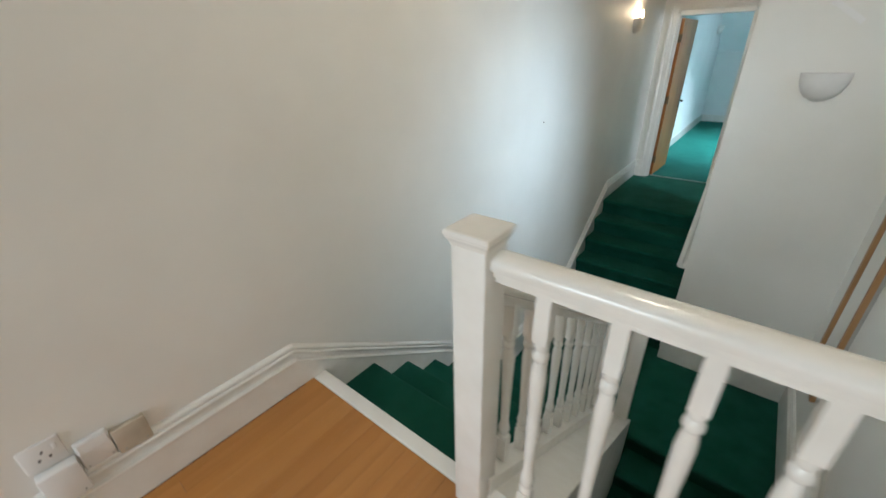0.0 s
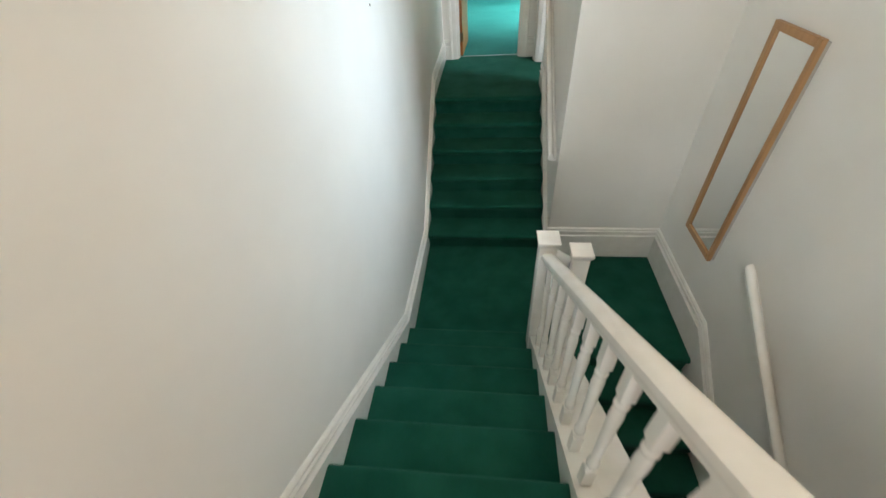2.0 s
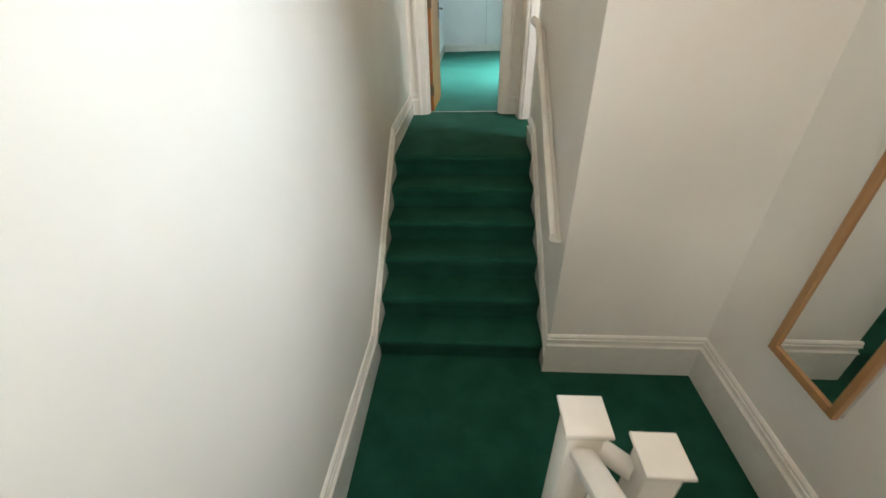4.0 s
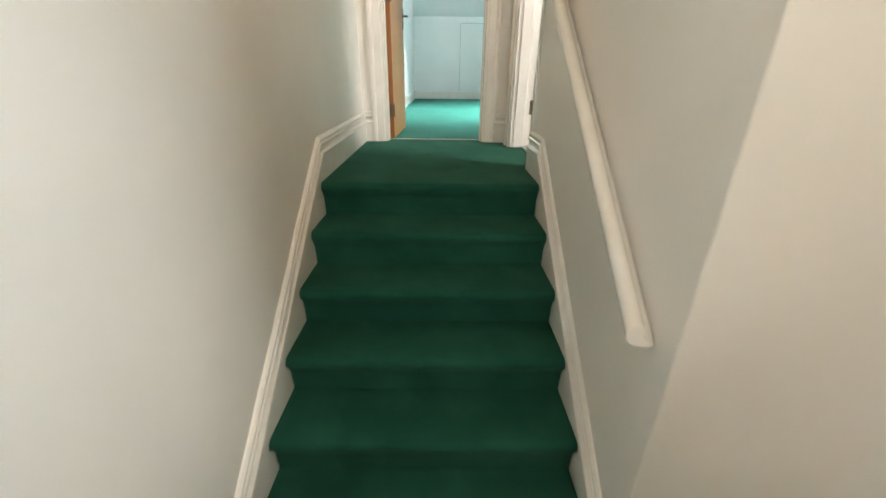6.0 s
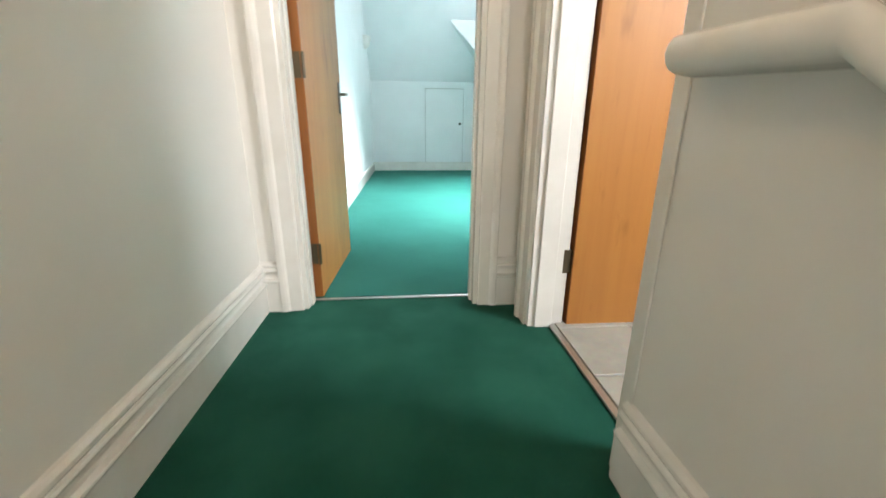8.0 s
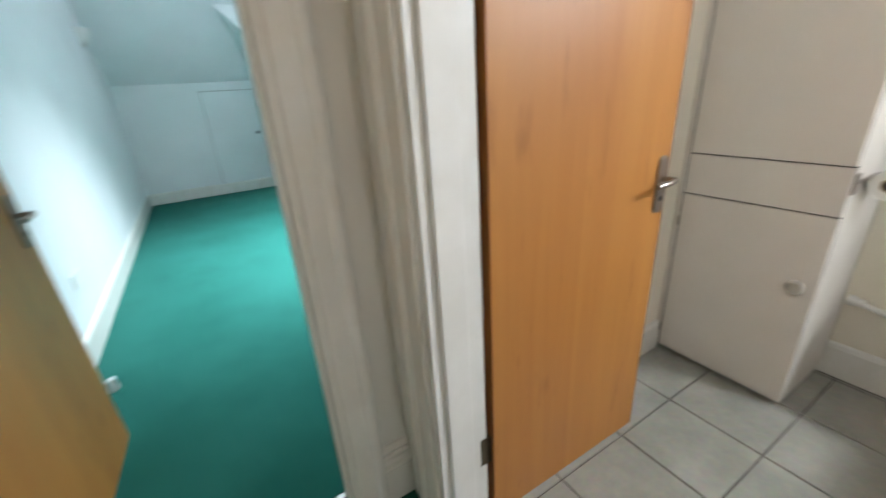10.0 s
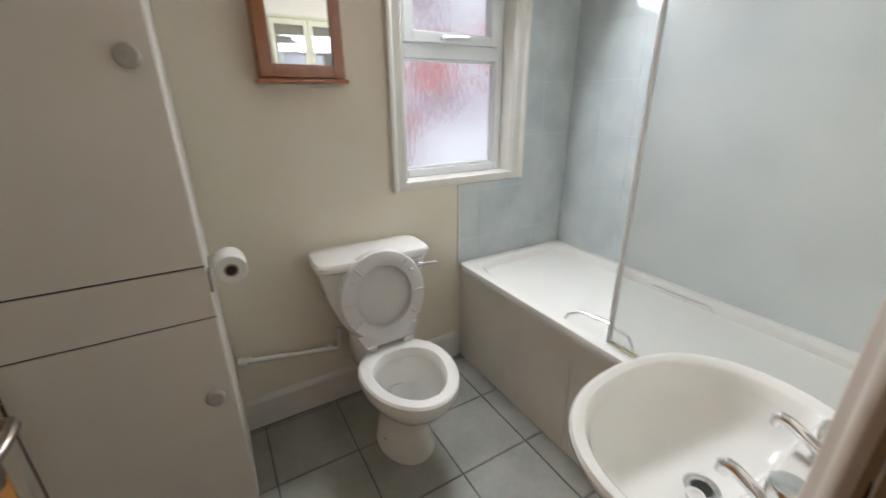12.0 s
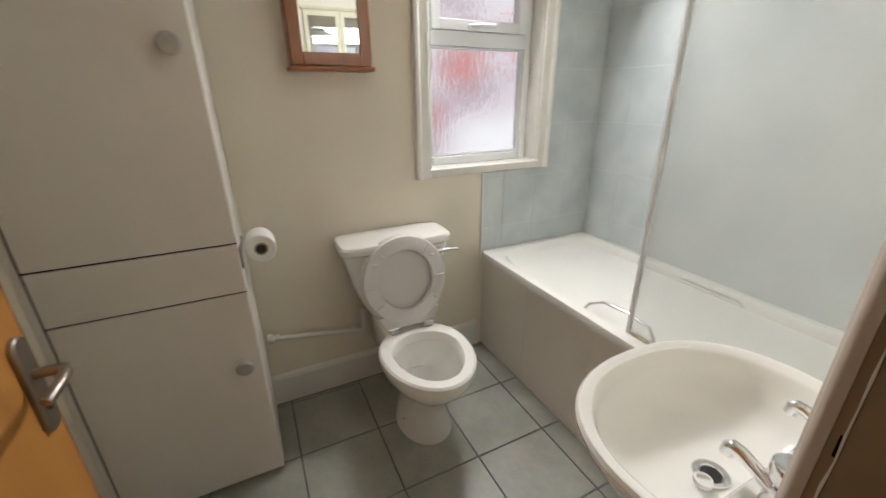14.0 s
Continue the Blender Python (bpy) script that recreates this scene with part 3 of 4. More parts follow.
# ---------------------------------------------------------------- doors
def flush_door(name, label, width, height, swing, hinge, flip, hinges, backset):
    """A flush veneered door: local x runs from the hinge to the free edge, y is its thickness."""
    door = empty(name, label, "door", kind="structure", at=hinge)
    door.rotation_euler = (0, 0, radians(swing))
    th = 0.044
    bm = B()
    box(bm, 0.004, width - 0.004, -th / 2, th / 2, 0.008, height)
    part("leaf", bm, DOORWOOD, door)
    for x0, x1 in ((0.0, 0.0045), (width - 0.0045, width)):
        bm = B()
        box(bm, x0, x1, -th / 2 - 0.0005, th / 2 + 0.0005, 0.008, height, 0.001, 1)
        part("lipping", bm, DOOREDGE, door, "darker timber edge lipping")
    for side in (-1, 1):
        bm = B()
        y0 = side * th / 2
        rings = []
        for o in (0.0, 0.006, 0.009):
            w, h = (0.021, 0.087) if o < 0.008 else (0.018, 0.084)
            ring = []
            for i in range(24):
                a = 2 * math.pi * i / 24
                cx, cz = math.cos(a), math.sin(a)
                ring.append((width - backset + w * cx, y0 + side * o, 0.965 + (h - w) * (1 if cz > 0 else -1) + w * cz))
            rings.append(ring)
        loft(bm, rings)
        plate = part("handle_plate", bm, STEEL, door, "satin steel backplate", True)
        bm = B()
        x, z = width - backset, 0.985
        tube(bm, [(x, y0, z), (x, y0 + side * 0.03, z), (x, y0 + side * 0.046, z), (x - 0.010, y0 + side * 0.050, z), (x - 0.040, y0 + side * 0.052, z - 0.002), (x - 0.072, y0 + side * 0.048, z - 0.005), (x - 0.078, y0 + side * 0.046, z - 0.007)], 0.0085)
        part("lever", bm, STEEL, plate, "satin steel lever", True)
        bm = B()
        lathe(bm, [(0.0, 0.009), (0.008, 0.0095), (0.009, 0.011), (0.0, 0.012)] if side > 0 else [(0.0, -0.009), (0.008, -0.0095), (0.009, -0.011), (0.0, -0.012)], (x, y0, 0.925), "y", 12)
        part("keyhole", bm, BLACK, plate)
    for z in hinges:
        bm = B()
        tube(bm, [(-0.004, flip * (th / 2 + 0.004), z - 0.05), (-0.004, flip * (th / 2 + 0.004), z + 0.05)], 0.007, 10)
        box(bm, -0.002, -0.0005, -0.014, 0.014, z - 0.05, z + 0.05)
        if flip > 0:
            box(bm, -0.034, -0.003, -0.0085, -0.0065, z - 0.05, z + 0.05)
        part("hinge", bm, BRASS, door, "dark aged butt hinge", True)
    return door


flush_door("door_1", "open flush orange-brown veneered bedroom door", 0.750, 2.03, 87.5, (0.192, 2.648, TOP), -1, (0.23, 1.05, 1.80), 0.054)
flush_door("door_2", "open flush orange-brown veneered bathroom door", 0.668, 2.03, -0.7, (1.298, 2.299, TOP), 1, (0.29, 1.80), 0.036)
bm = B()
box(bm, 0.173, 0.937, 2.615, 2.634, TOP + 0.002, TOP + 0.007, 0.002)
setting("threshold_strip_bedroom", bm, STRIP, "slim metal carpet threshold strip", "trim")
bm = B()
box(bm, 1.225, 1.250, 1.573, 2.292, TOP + 0.002, TOP + 0.011, 0.002)
setting("threshold_strip_bathroom", bm, STRIP, "slim pale threshold strip between carpet and tiles", "trim")


# ---------------------------------------------------------------- banister
def newel(label, x, y, z0, z1, half=0.048):
    post = empty("newel_post", label, "newel post", "newel posts of the banister", at=(x, y, z0))
    bm = B()
    box(bm, -half, half, -half, half, 0, z1 - z0 - 0.04, 0.004)
    part("shaft", bm, TRIM, post, smooth=True)
    bm = B()
    w = half + 0.014
    h = z1 - z0
    rings = []
    for s, z in ((half + 0.001, h - 0.042), (half + 0.004, h - 0.032), (half + 0.010, h - 0.022), (half + 0.011, h - 0.016), (w - 0.001, h - 0.0155), (w, h - 0.014), (w, h - 0.004), (w - 0.0015, h - 0.0015), (w - 0.006, h), (0.01, h + 0.0005)):
        rings.append([(-s, -s, z), (s, -s, z), (s, s, z), (-s, s, z)])
    loft(bm, rings)
    part("cap", bm, TRIM, post, "square cap with a moulded edge")
    return post


newel("white painted square newel post at the hall floor edge", 0.912, -3.058, HALL - 0.16, 2.402)
newel("white painted square newel post on the half landing", 0.922, -1.257, 0.0, 1.185)
newel("white painted square newel post beside the lower stairs", 1.082, -1.360, -0.18, 1.190, 0.044)


def rail_ring(p, up, across):
    """Handrail section round p: a broad rounded top over a grooved neck."""
    out = [(-0.020, -0.034), (-0.022, -0.016), (-0.033, -0.012), (-0.036, 0.000), (-0.034, 0.014), (-0.024, 0.023), (-0.008, 0.026),
           (0.008, 0.026), (0.024, 0.023), (0.034, 0.014), (0.036, 0.000), (0.033, -0.012), (0.022, -0.016), (0.020, -0.034)]
    return [Vector(p) + Vector(across) * u + Vector(up) * v for u, v in out]


bm = B()
loft(bm, [rail_ring((0.922, y, z), (0, 0, 1.15), (1, 0, 0)) for y, z in ((-1.300, 1.073), (-3.010, 2.222))])
base = empty("stair_handrail", "white painted moulded handrail sloping down the flight", "handrail")
part("rail", bm, TRIM, base, smooth=True)
bm = B()
loft(bm, [[Vector((0.922 + u, y, z + v)) for u, v in ((-0.017, -0.052), (0.017, -0.052), (0.017, -0.038), (-0.017, -0.038))] for y, z in ((-1.315, 1.083), (-2.995, 2.212))])
part("fillet", bm, TRIM, base)
bm = B()
loft(bm, [rail_ring((x, -3.052, 2.322), (0, 0, 1), (0, 1, 0)) for x in (0.952, 2.09)])
base = empty("landing_handrail", "white painted level handrail guarding the stairwell", "handrail")
part("rail", bm, TRIM, base, smooth=True)
bm = boxes((0.965, 2.088, -3.069, -3.035, 2.276, 2.290))
part("fillet", bm, TRIM, base)
bm = B()
tube(bm, [(0.966, -1.275, 1.075), (1.045, -1.345, 1.075)], 0.030, 14)
tagged(part("link_rail", bm, TRIM, None, smooth=True), "short white rail joining the two newel posts", "handrail")


def baluster(label, h, shear):
    """Turned baluster of height h; its square ends are cut to the slope shear."""
    ob = empty("baluster", label, "baluster", "turned white balusters of the banister")
    bm = B()
    s = 0.0185
    prof = [(0.0165, 0.17), (0.0205, 0.18), (0.0205, 0.19), (0.0145, 0.20), (0.0185, 0.215), (0.0205, 0.235), (0.0175, 0.262), (0.0145, 0.28), (0.0155, 0.40), (0.0185, 0.56),
            (0.0205, 0.66), (0.0185, 0.70), (0.0145, 0.725), (0.0205, 0.735), (0.0205, 0.75), (0.0145, 0.762), (0.0195, 0.775), (0.0165, 0.795)]
    lathe(bm, [(r, z * h / 0.95) for r, z in prof], (0, 0, 0), "z", 14)
    part("turned_shaft", bm, TRIM, ob, smooth=True)
    for z0, z1 in ((0.0, 0.172 * h / 0.95), (0.79 * h / 0.95, h)):
        rings = []
        for z, cut in ((z0, z0 == 0.0), (z1, z0 != 0.0)):
            rings.append([(x, y, z + (shear * y if cut else 0.0)) for x, y in ((-s, -s), (s, -s), (s, s), (-s, s))])
        bm = B()
        loft(bm, rings)
        part("foot_block" if z0 == 0.0 else "top_block", bm, TRIM, ob)
    return ob


first = baluster("white turned wooden baluster under the sloping handrail", 0.70, -SL)
first.location = (0.922, -1.435, slope1(-1.435, 0.086))
for k in range(1, 11):
    y = -1.435 - 0.146 * k
    copy_thing(first, pose(0.922, y, slope1(y, 0.086)))
first = baluster("white turned wooden baluster under the level handrail", 0.868, 0.0)
first.location = (1.088, -3.052, HALL + 0.028)
for k in range(1, 6):
    copy_thing(first, pose(1.088 + 0.16 * k, -3.052, HALL + 0.028))


def wall_rail(label, p, q, out, via=()):
    """Moulded rail fixed straight to the wall: a rounded grip on a flat foot."""
    p, q = Vector(p), Vector(q)
    bm = B()
    sec = [(-0.024, -0.028), (-0.032, -0.016), (-0.035, 0.0), (-0.031, 0.016), (-0.021, 0.029), (-0.006, 0.035), (0.009, 0.031), (0.019, 0.020), (0.022, 0.007), (0.021, -0.006), (0.028, -0.016), (0.044, -0.021), (0.054, -0.024), (0.056, -0.040), (0.038, -0.043), (0.015, -0.041), (-0.008, -0.037)]
    sec = [(0.056 - 0.80 * (0.056 - u), 0.82 * v - 0.003) for u, v in sec]
    way = (Vector(via[0]) if via else q) - p
    way.normalize()
    loft(bm, [[w - p + Vector((out[0] * -u, out[1] * -u, v)) for u, v in sec] for w in (p, *[Vector(v) for v in via], q)])
    rail = empty("wall_handrail", label, "handrail", "white wall handrails of the stairs", at=p)
    part("rail", bm, TRIM, rail, smooth=True)
    bm = B()
    loft(bm, [[way * k + Vector((out[0] * -u * f, out[1] * -u * f, v * f)) for u, v in sec] for k, f in ((0.0, 1.0), (-0.003, 1.0), (-0.006, 0.93))])
    part("end_cap", bm, TRIM, rail, "painted end grain")
    return rail


wall_rail("white painted wooden handrail fixed to the stair wall", (1.076, -0.012, 1.000), (1.076, 1.505, 1.983), (-1, 0), [(1.076, 1.23, 1.963)])
wall_rail("white painted wooden handrail beside the lower stairs", (2.040, -1.245, 0.965), (2.040, -3.3, 0.965 - 2.055 * 0.66), (-1, 0))

# ---------------------------------------------------------------- stairwell fixtures
mir = empty("wall_mirror", "tall narrow mirror in a plain light wood frame", "mirror", at=(2.06, -0.715, 0.694))
bm = B()
box(bm, -0.003, 0.002, -0.163, 0.175, 0.03, 1.32)
part("glass", bm, MIRROR, mir, "clear mirror glass")
for x0, x1, z0, z1, nm in ((-0.187, -0.157, 0.0, 1.352, "stile"), (0.169, 0.205, 0.0, 1.352, "stile"), (-0.157, 0.169, 0.0, 0.040, "rail"), (-0.157, 0.169, 1.312, 1.352, "rail")):
    bm = B()
    box(bm, -0.015, 0.012, x0, x1, z0, z1, 0.003)
    part(nm, bm, PINE, mir)
bm = B()
box(bm, 0.012, 0.029, -0.184, 0.202, 0.01, 1.34)
part("backboard", bm, BACKING, mir)


def sconce(label, at, out, mat, radius=0.13):
    """Half-bowl uplighter on a wall; out is the way off the wall."""
    lampshade = empty("wall_light", label, "wall light", "half-bowl plaster wall lights", at=at)
    ox, oy = out
    bm = B()
    rings = []
    for r, z in ((1.0, 0.0), (0.985, -0.03), (0.93, -0.07), (0.80, -0.11), (0.58, -0.145), (0.30, -0.165), (0.06, -0.172)):
        ring = []
        for i in range(17):
            a = math.pi * i / 16
            c, s = radius * r * math.cos(a), radius * 0.85 * r * math.sin(a)
            ring.append((ox * s + oy * c, oy * s + ox * c, z * radius / 0.13))
        rings.append(ring)
    loft(bm, rings)
    part("bowl", bm, mat, lampshade, smooth=True)
    bm = B()
    r = radius
    ring = []
    for f in (0.985, 0.92):
        ring.append([(ox * r * 0.85 * f * math.sin(math.pi * i / 16) + oy * r * f * math.cos(math.pi * i / 16), oy * r * 0.85 * f * math.sin(math.pi * i / 16) + ox * r * f * math.cos(math.pi * i / 16), 0.004) for i in range(17)])
    loft(bm, ring, close=False)
    part("rim", bm, mat, lampshade)
    return lampshade


PLASTER = mottled(material("plaster_shade", (0.74, 0.72, 0.69), 0.6), (0.72, 0.70, 0.67), (0.76, 0.74, 0.71), 12)
sconce("unlit white half-bowl wall light above the half landing", (1.585, -0.095, 2.585), (0, -1), PLASTER, 0.130)
lit = sconce("lit white half-bowl wall light with a warm glow", (-0.02, 1.34, 3.03), (1, 0), PLASTER, 0.10)
bm = B()
lathe(bm, [(0.0, 0.0), (0.012, 0.005), (0.016, 0.03), (0.012, 0.055), (0.0, 0.075)], (0.055, 0, 0.01), "z", 12)
WARM_BULB = glowing("warm_bulb", (1.0, 0.62, 0.28), 30)
part("bulb", bm, WARM_BULB, lit, "glowing candle bulb", True)
# Assumed fixture for the unseen warm hall lamp.
hall_lamp = empty("ceiling_light", "assumed round glass ceiling light above the stairs, out of view", "ceiling light", at=(1.15, -2.2, CEILZ))
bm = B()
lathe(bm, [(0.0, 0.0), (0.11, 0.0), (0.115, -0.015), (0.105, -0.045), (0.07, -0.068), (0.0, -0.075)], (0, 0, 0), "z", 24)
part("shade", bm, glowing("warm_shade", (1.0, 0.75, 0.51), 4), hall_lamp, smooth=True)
# White strip stands in for a bright sliver of light on the back wall.
bm = B()
prism(bm, [(1.500, 2.998), (1.668, 2.876), (1.650, 2.850), (1.482, 2.972)], "y", -0.108, -0.095)
tagged(part("cable_cover", bm, PLASTIC), "short white strip in place of a bright light streak on the wall", "cable cover")
bm = B()
lathe(bm, [(0.0, 0.0), (0.006, 0.001), (0.005, 0.005), (0.0, 0.006)], (-0.02, -0.745, 2.249), "x", 10)
tagged(part("wall_nail", bm, STEEL), "small metal nail head in the wall", "nail")

sock = empty("wall_socket", "white single power socket with a switch above the skirting", "power socket", at=(-0.02, -3.905, 1.755))
bm = B()
box(bm, 0, 0.010, -0.046, 0.046, -0.044, 0.044, 0.005)
part("plate", bm, PLASTIC, sock, smooth=True)
for y, z in ((0.0, 0.012), (-0.012, -0.012), (0.012, -0.012)):
    bm = B()
    box(bm, 0.0095, 0.0105, y - 0.003, y + 0.003, z - 0.004, z + 0.004)
    part("pin_hole", bm, BLACK, sock)
bm = B()
box(bm, 0.010, 0.014, 0.024, 0.034, 0.006, 0.026, 0.002)
part("switch", bm, PLASTIC, sock)
TAN = mottled(material("beige_plastic", (0.50, 0.44, 0.34), 0.45), (0.46, 0.40, 0.31), (0.54, 0.48, 0.38), 14)
for nm, lab, y0, y1, z0, z1, dp, mat in (("junction_box", "white plastic junction box below a power socket", -3.945, -3.853, 1.575, 1.700, 0.040, PLASTIC),
                                         ("telephone_socket", "white telephone socket above the skirting board", -3.849, -3.767, 1.622, 1.735, 0.016, PLASTIC),
                                         ("cable_box", "beige plastic cable box beside a telephone socket", -3.764, -3.671, 1.612, 1.712, 0.022, TAN)):
    thing = empty(nm, lab, "junction box", at=(-0.02, (y0 + y1) / 2, z0))
    bm = B()
    box(bm, 0, dp, -(y1 - y0) / 2, (y1 - y0) / 2, 0, z1 - z0, 0.004)
    part("cover", bm, mat, thing, smooth=True)
    if nm == "telephone_socket":
        bm = B()
        box(bm, dp - 0.001, dp + 0.004, -0.036, 0.036, 0.068, 0.108, 0.002)
        part("raised_lid", bm, mat, thing)
    for y in (-0.030, 0.030):
        bm = B()
        lathe(bm, [(0.0035, 0.0), (0.003, 0.0012), (0.0, 0.0014)], (dp, y, 0.014), "x", 8)
        part("screw", bm, BACKING, thing)

# ---------------------------------------------------------------- windows
def window_parts(base, x, y0, y1, z0, z1, split, mat, glassmat, out):
    """Plastic window in the plane x with a fixed light and a top vent."""
    fw, d = 0.040, 0.06
    for a0, a1, b0, b1 in ((y0, y0 + fw, z0, z1), (y1 - fw, y1, z0, z1), (y0 + fw, y1 - fw, z0, z0 + fw), (y0 + fw, y1 - fw, z1 - fw, z1), (y0 + fw, y1 - fw, split - 0.032, split + 0.032)):
        bm = B()
        box(bm, x, x + d, a0, a1, b0, b1, 0.006)
        part("frame", bm, mat, base)
    for b0, b1, sash in ((z0 + fw, split - 0.032, 0.009), (split + 0.032, z1 - fw, 0.045)):
        for a0, a1, c0, c1 in ((y0 + fw, y0 + fw + sash, b0, b1), (y1 - fw - sash, y1 - fw, b0, b1), (y0 + fw + sash, y1 - fw - sash, b0, b0 + sash), (y0 + fw + sash, y1 - fw - sash, b1 - sash, b1)):
            bm = B()
            box(bm, x - (0.010 if sash > 0.02 else -0.014), x + d - 0.012, a0, a1, c0, c1, 0.004)
            part("glazing_bead", bm, mat, base)
        bm = B()
        box(bm, x + 0.030, x + 0.036, y0 + fw + sash - 0.004, y1 - fw - sash + 0.004, b0 + sash - 0.004, b1 - sash + 0.004)
        pane = part("pane", bm, glassmat, base, "obscure patterned glass")
        pane.visible_shadow = False


win = empty("window_1", "white plastic window with obscure glass and a top vent", "window", kind="structure")
window_parts(win, 2.975, WY0 + 0.012, WY1 - 0.012, WZ0 + 0.012, WZ1, 2.672, UPVC, FROST, -1)
bm = B()
tube(bm, [(2.962, 0.895, 2.724), (2.944, 0.882, 2.724), (2.940, 0.86, 2.726), (2.943, 0.785, 2.729)], 0.0095, 12)
box(bm, 2.955, 2.966, 0.855, 0.915, 2.714, 2.730, 0.003)
part("window_handle", bm, UPVC, win, smooth=True)
bm = B()
box(bm, 2.958, 2.964, 0.87, 0.885, 2.718, 2.726)
part("handle_lock", bm, BLACK, win)
for y, s in ((WY0, -1), (WY1, 1)):
    bm = B()
    prism(bm, [(2.895 - o, y + s * u) for u, o in arch_profile(0.070)], "z", WZ0 - 0.028, WZ1 + 0.07)
    part("architrave", bm, TRIM, win)
bm = B()
prism(bm, [(2.895 - o, WZ1 + u) for u, o in arch_profile(0.070)], "y", WY0, WY1)
part("architrave", bm, TRIM, win)
bm = B()
box(bm, 2.872, 2.985, WY0 - 0.004, WY1 + 0.004, WZ0 - 0.026, WZ0 + 0.012, 0.004)
part("window_sill", bm, TRIM, win)
for a, b in ((WY0, WY0 + 0.010), (WY1 - 0.010, WY1)):
    bm = B()
    box(bm, 2.892, 2.985, a, b, WZ0 + 0.012, WZ1)
    part("reveal", bm, TRIM, win)
well_win = empty("window_2", "white framed stairwell window letting in daylight", "window", kind="structure")
window_parts(well_win, 2.15, -1.145, -0.455, 2.655, 3.495, 3.2, UPVC, FROST, -1)
dorm_win = empty("window_3", "white framed dormer window letting in daylight", "window", kind="structure")
window_parts(dorm_win, 2.97, 5.205, 6.995, 2.255, 3.295, 2.9, UPVC, SCREEN, -1)
bm = B()
box(bm, 7.0, 7.05, -4.5, 6.5, -1.0, 6.5)
setting("backdrop_bathroom_window", bm, OUTSIDE, "hazy daylight with a red brick house outside", "backdrop")
setting("backdrop_ground", boxes((2.4, 60, -60, 60, -2.8, -2.7)), BACKING, "grey ground outside the house", "ground")

# ---------------------------------------------------------------- bathroom
F = TOP + 0.012
tub = empty("bathtub", "white bath with a rounded rim against tiled walls", "bathtub", at=(2.09, 0.488, F))
X0, X1, Y0, Y1, RZ = -0.798, 0.803, -0.362, 0.372, 0.583


def rounded(cx, cy, a, b, z, n=40, power=5.0):
    ring = []
    for i in range(n):
        t = 2 * math.pi * i / n
        c, s = math.cos(t), math.sin(t)
        ring.append((cx + a * math.copysign(abs(c) ** (2 / power), c), cy + b * math.copysign(abs(s) ** (2 / power), s), z))
    return ring


cx, cy, a, b = (X0 + X1) / 2, (Y0 + Y1) / 2, (X1 - X0) / 2, (Y1 - Y0) / 2
bm = B()
loft(bm, [rounded(cx, cy, a, b, RZ - 0.04, power=40), rounded(cx, cy, a, b, RZ - 0.006, power=40), rounded(cx, cy, a - 0.002, b - 0.002, RZ - 0.0015, power=40), rounded(cx, cy, a - 0.006, b - 0.006, RZ, power=40), rounded(cx, cy, a - 0.046, b - 0.044, RZ, power=8),
          rounded(cx, cy, a - 0.058, b - 0.056, RZ - 0.012, power=7), rounded(cx - 0.03, cy, a - 0.098, b - 0.070, RZ - 0.12, power=6), rounded(cx - 0.09, cy, a - 0.19, b - 0.095, RZ - 0.30, power=5), rounded(cx - 0.11, cy, a - 0.26, b - 0.14, RZ - 0.375, power=4.5), rounded(cx - 0.11, cy, a - 0.5, b - 0.3, RZ - 0.385, power=4)])
part("shell", bm, CERAMIC, tub, "glossy white enamel", True)
for k in range(4):
    bm = B()
    w = (X1 - X0) / 4
    box(bm, X0 + w * k + 0.0005, X0 + w * (k + 1) - 0.0005, Y1 - 0.028, Y1 - 0.012, 0.0, RZ - 0.038, 0.002)
    part("side_panel", bm, PANEL, tub, "off-white painted board")
for nm, y, x0, x1, s in (("grip", 0.292, -0.19, 0.12, -1), ("grip", -0.275, -0.17, 0.10, 1)):
    bm = B()
    tube(bm, [(x0, y, RZ - 0.03), (x0 + 0.01, y + s * 0.015, RZ - 0.005), (x0 + 0.05, y + s * 0.045, RZ + 0.012), ((x0 + x1) / 2, y + s * 0.058, RZ + 0.016), (x1 - 0.05, y + s * 0.045, RZ + 0.012), (x1 - 0.01, y + s * 0.015, RZ - 0.005), (x1, y, RZ - 0.03)], 0.0068)
    part(nm, bm, CHROME, tub, "chrome grab handle", True)
for y in (-0.09, 0.09):
    bm = B()
    lathe(bm, [(0.022, 0.0), (0.020, 0.03), (0.016, 0.05), (0.026, 0.06), (0.028, 0.085), (0.0, 0.095)], (X0 + 0.035, y, RZ), "z", 14)
    tube(bm, [(X0 + 0.035, y, RZ + 0.03), (X0 + 0.08, y, RZ + 0.045), (X0 + 0.13, y, RZ + 0.03)], 0.011)
    part("tap", bm, CHROME, tub, "chrome bath tap", True)

scr = empty("shower_screen", "hazy glass shower screen with a slim pale metal edge", "shower screen", at=(1.975, 0.812, F + RZ + 0.004))
bm = B()
box(bm, -0.672, -0.004, -0.003, 0.003, 0.012, 1.42)
glass_pane = part("pane", bm, SCREEN, scr, "greenish hazy glass")
glass_pane.visible_shadow = False
bm = B()
box(bm, -0.006, 0.008, -0.008, 0.008, 0.0, 1.42, 0.002)
part("edge_profile", bm, UPVC, scr, "pale metal edge profile")
bm = B()
box(bm, -0.672, -0.006, -0.007, 0.007, 0.0, 0.012, 0.002)
part("bottom_seal", bm, CREAMWOOD, scr, "yellowed bottom seal")
bm = B()
box(bm, -0.688, -0.672, -0.012, 0.012, 0.0, 1.42, 0.002)
part("wall_profile", bm, STRIP, scr)


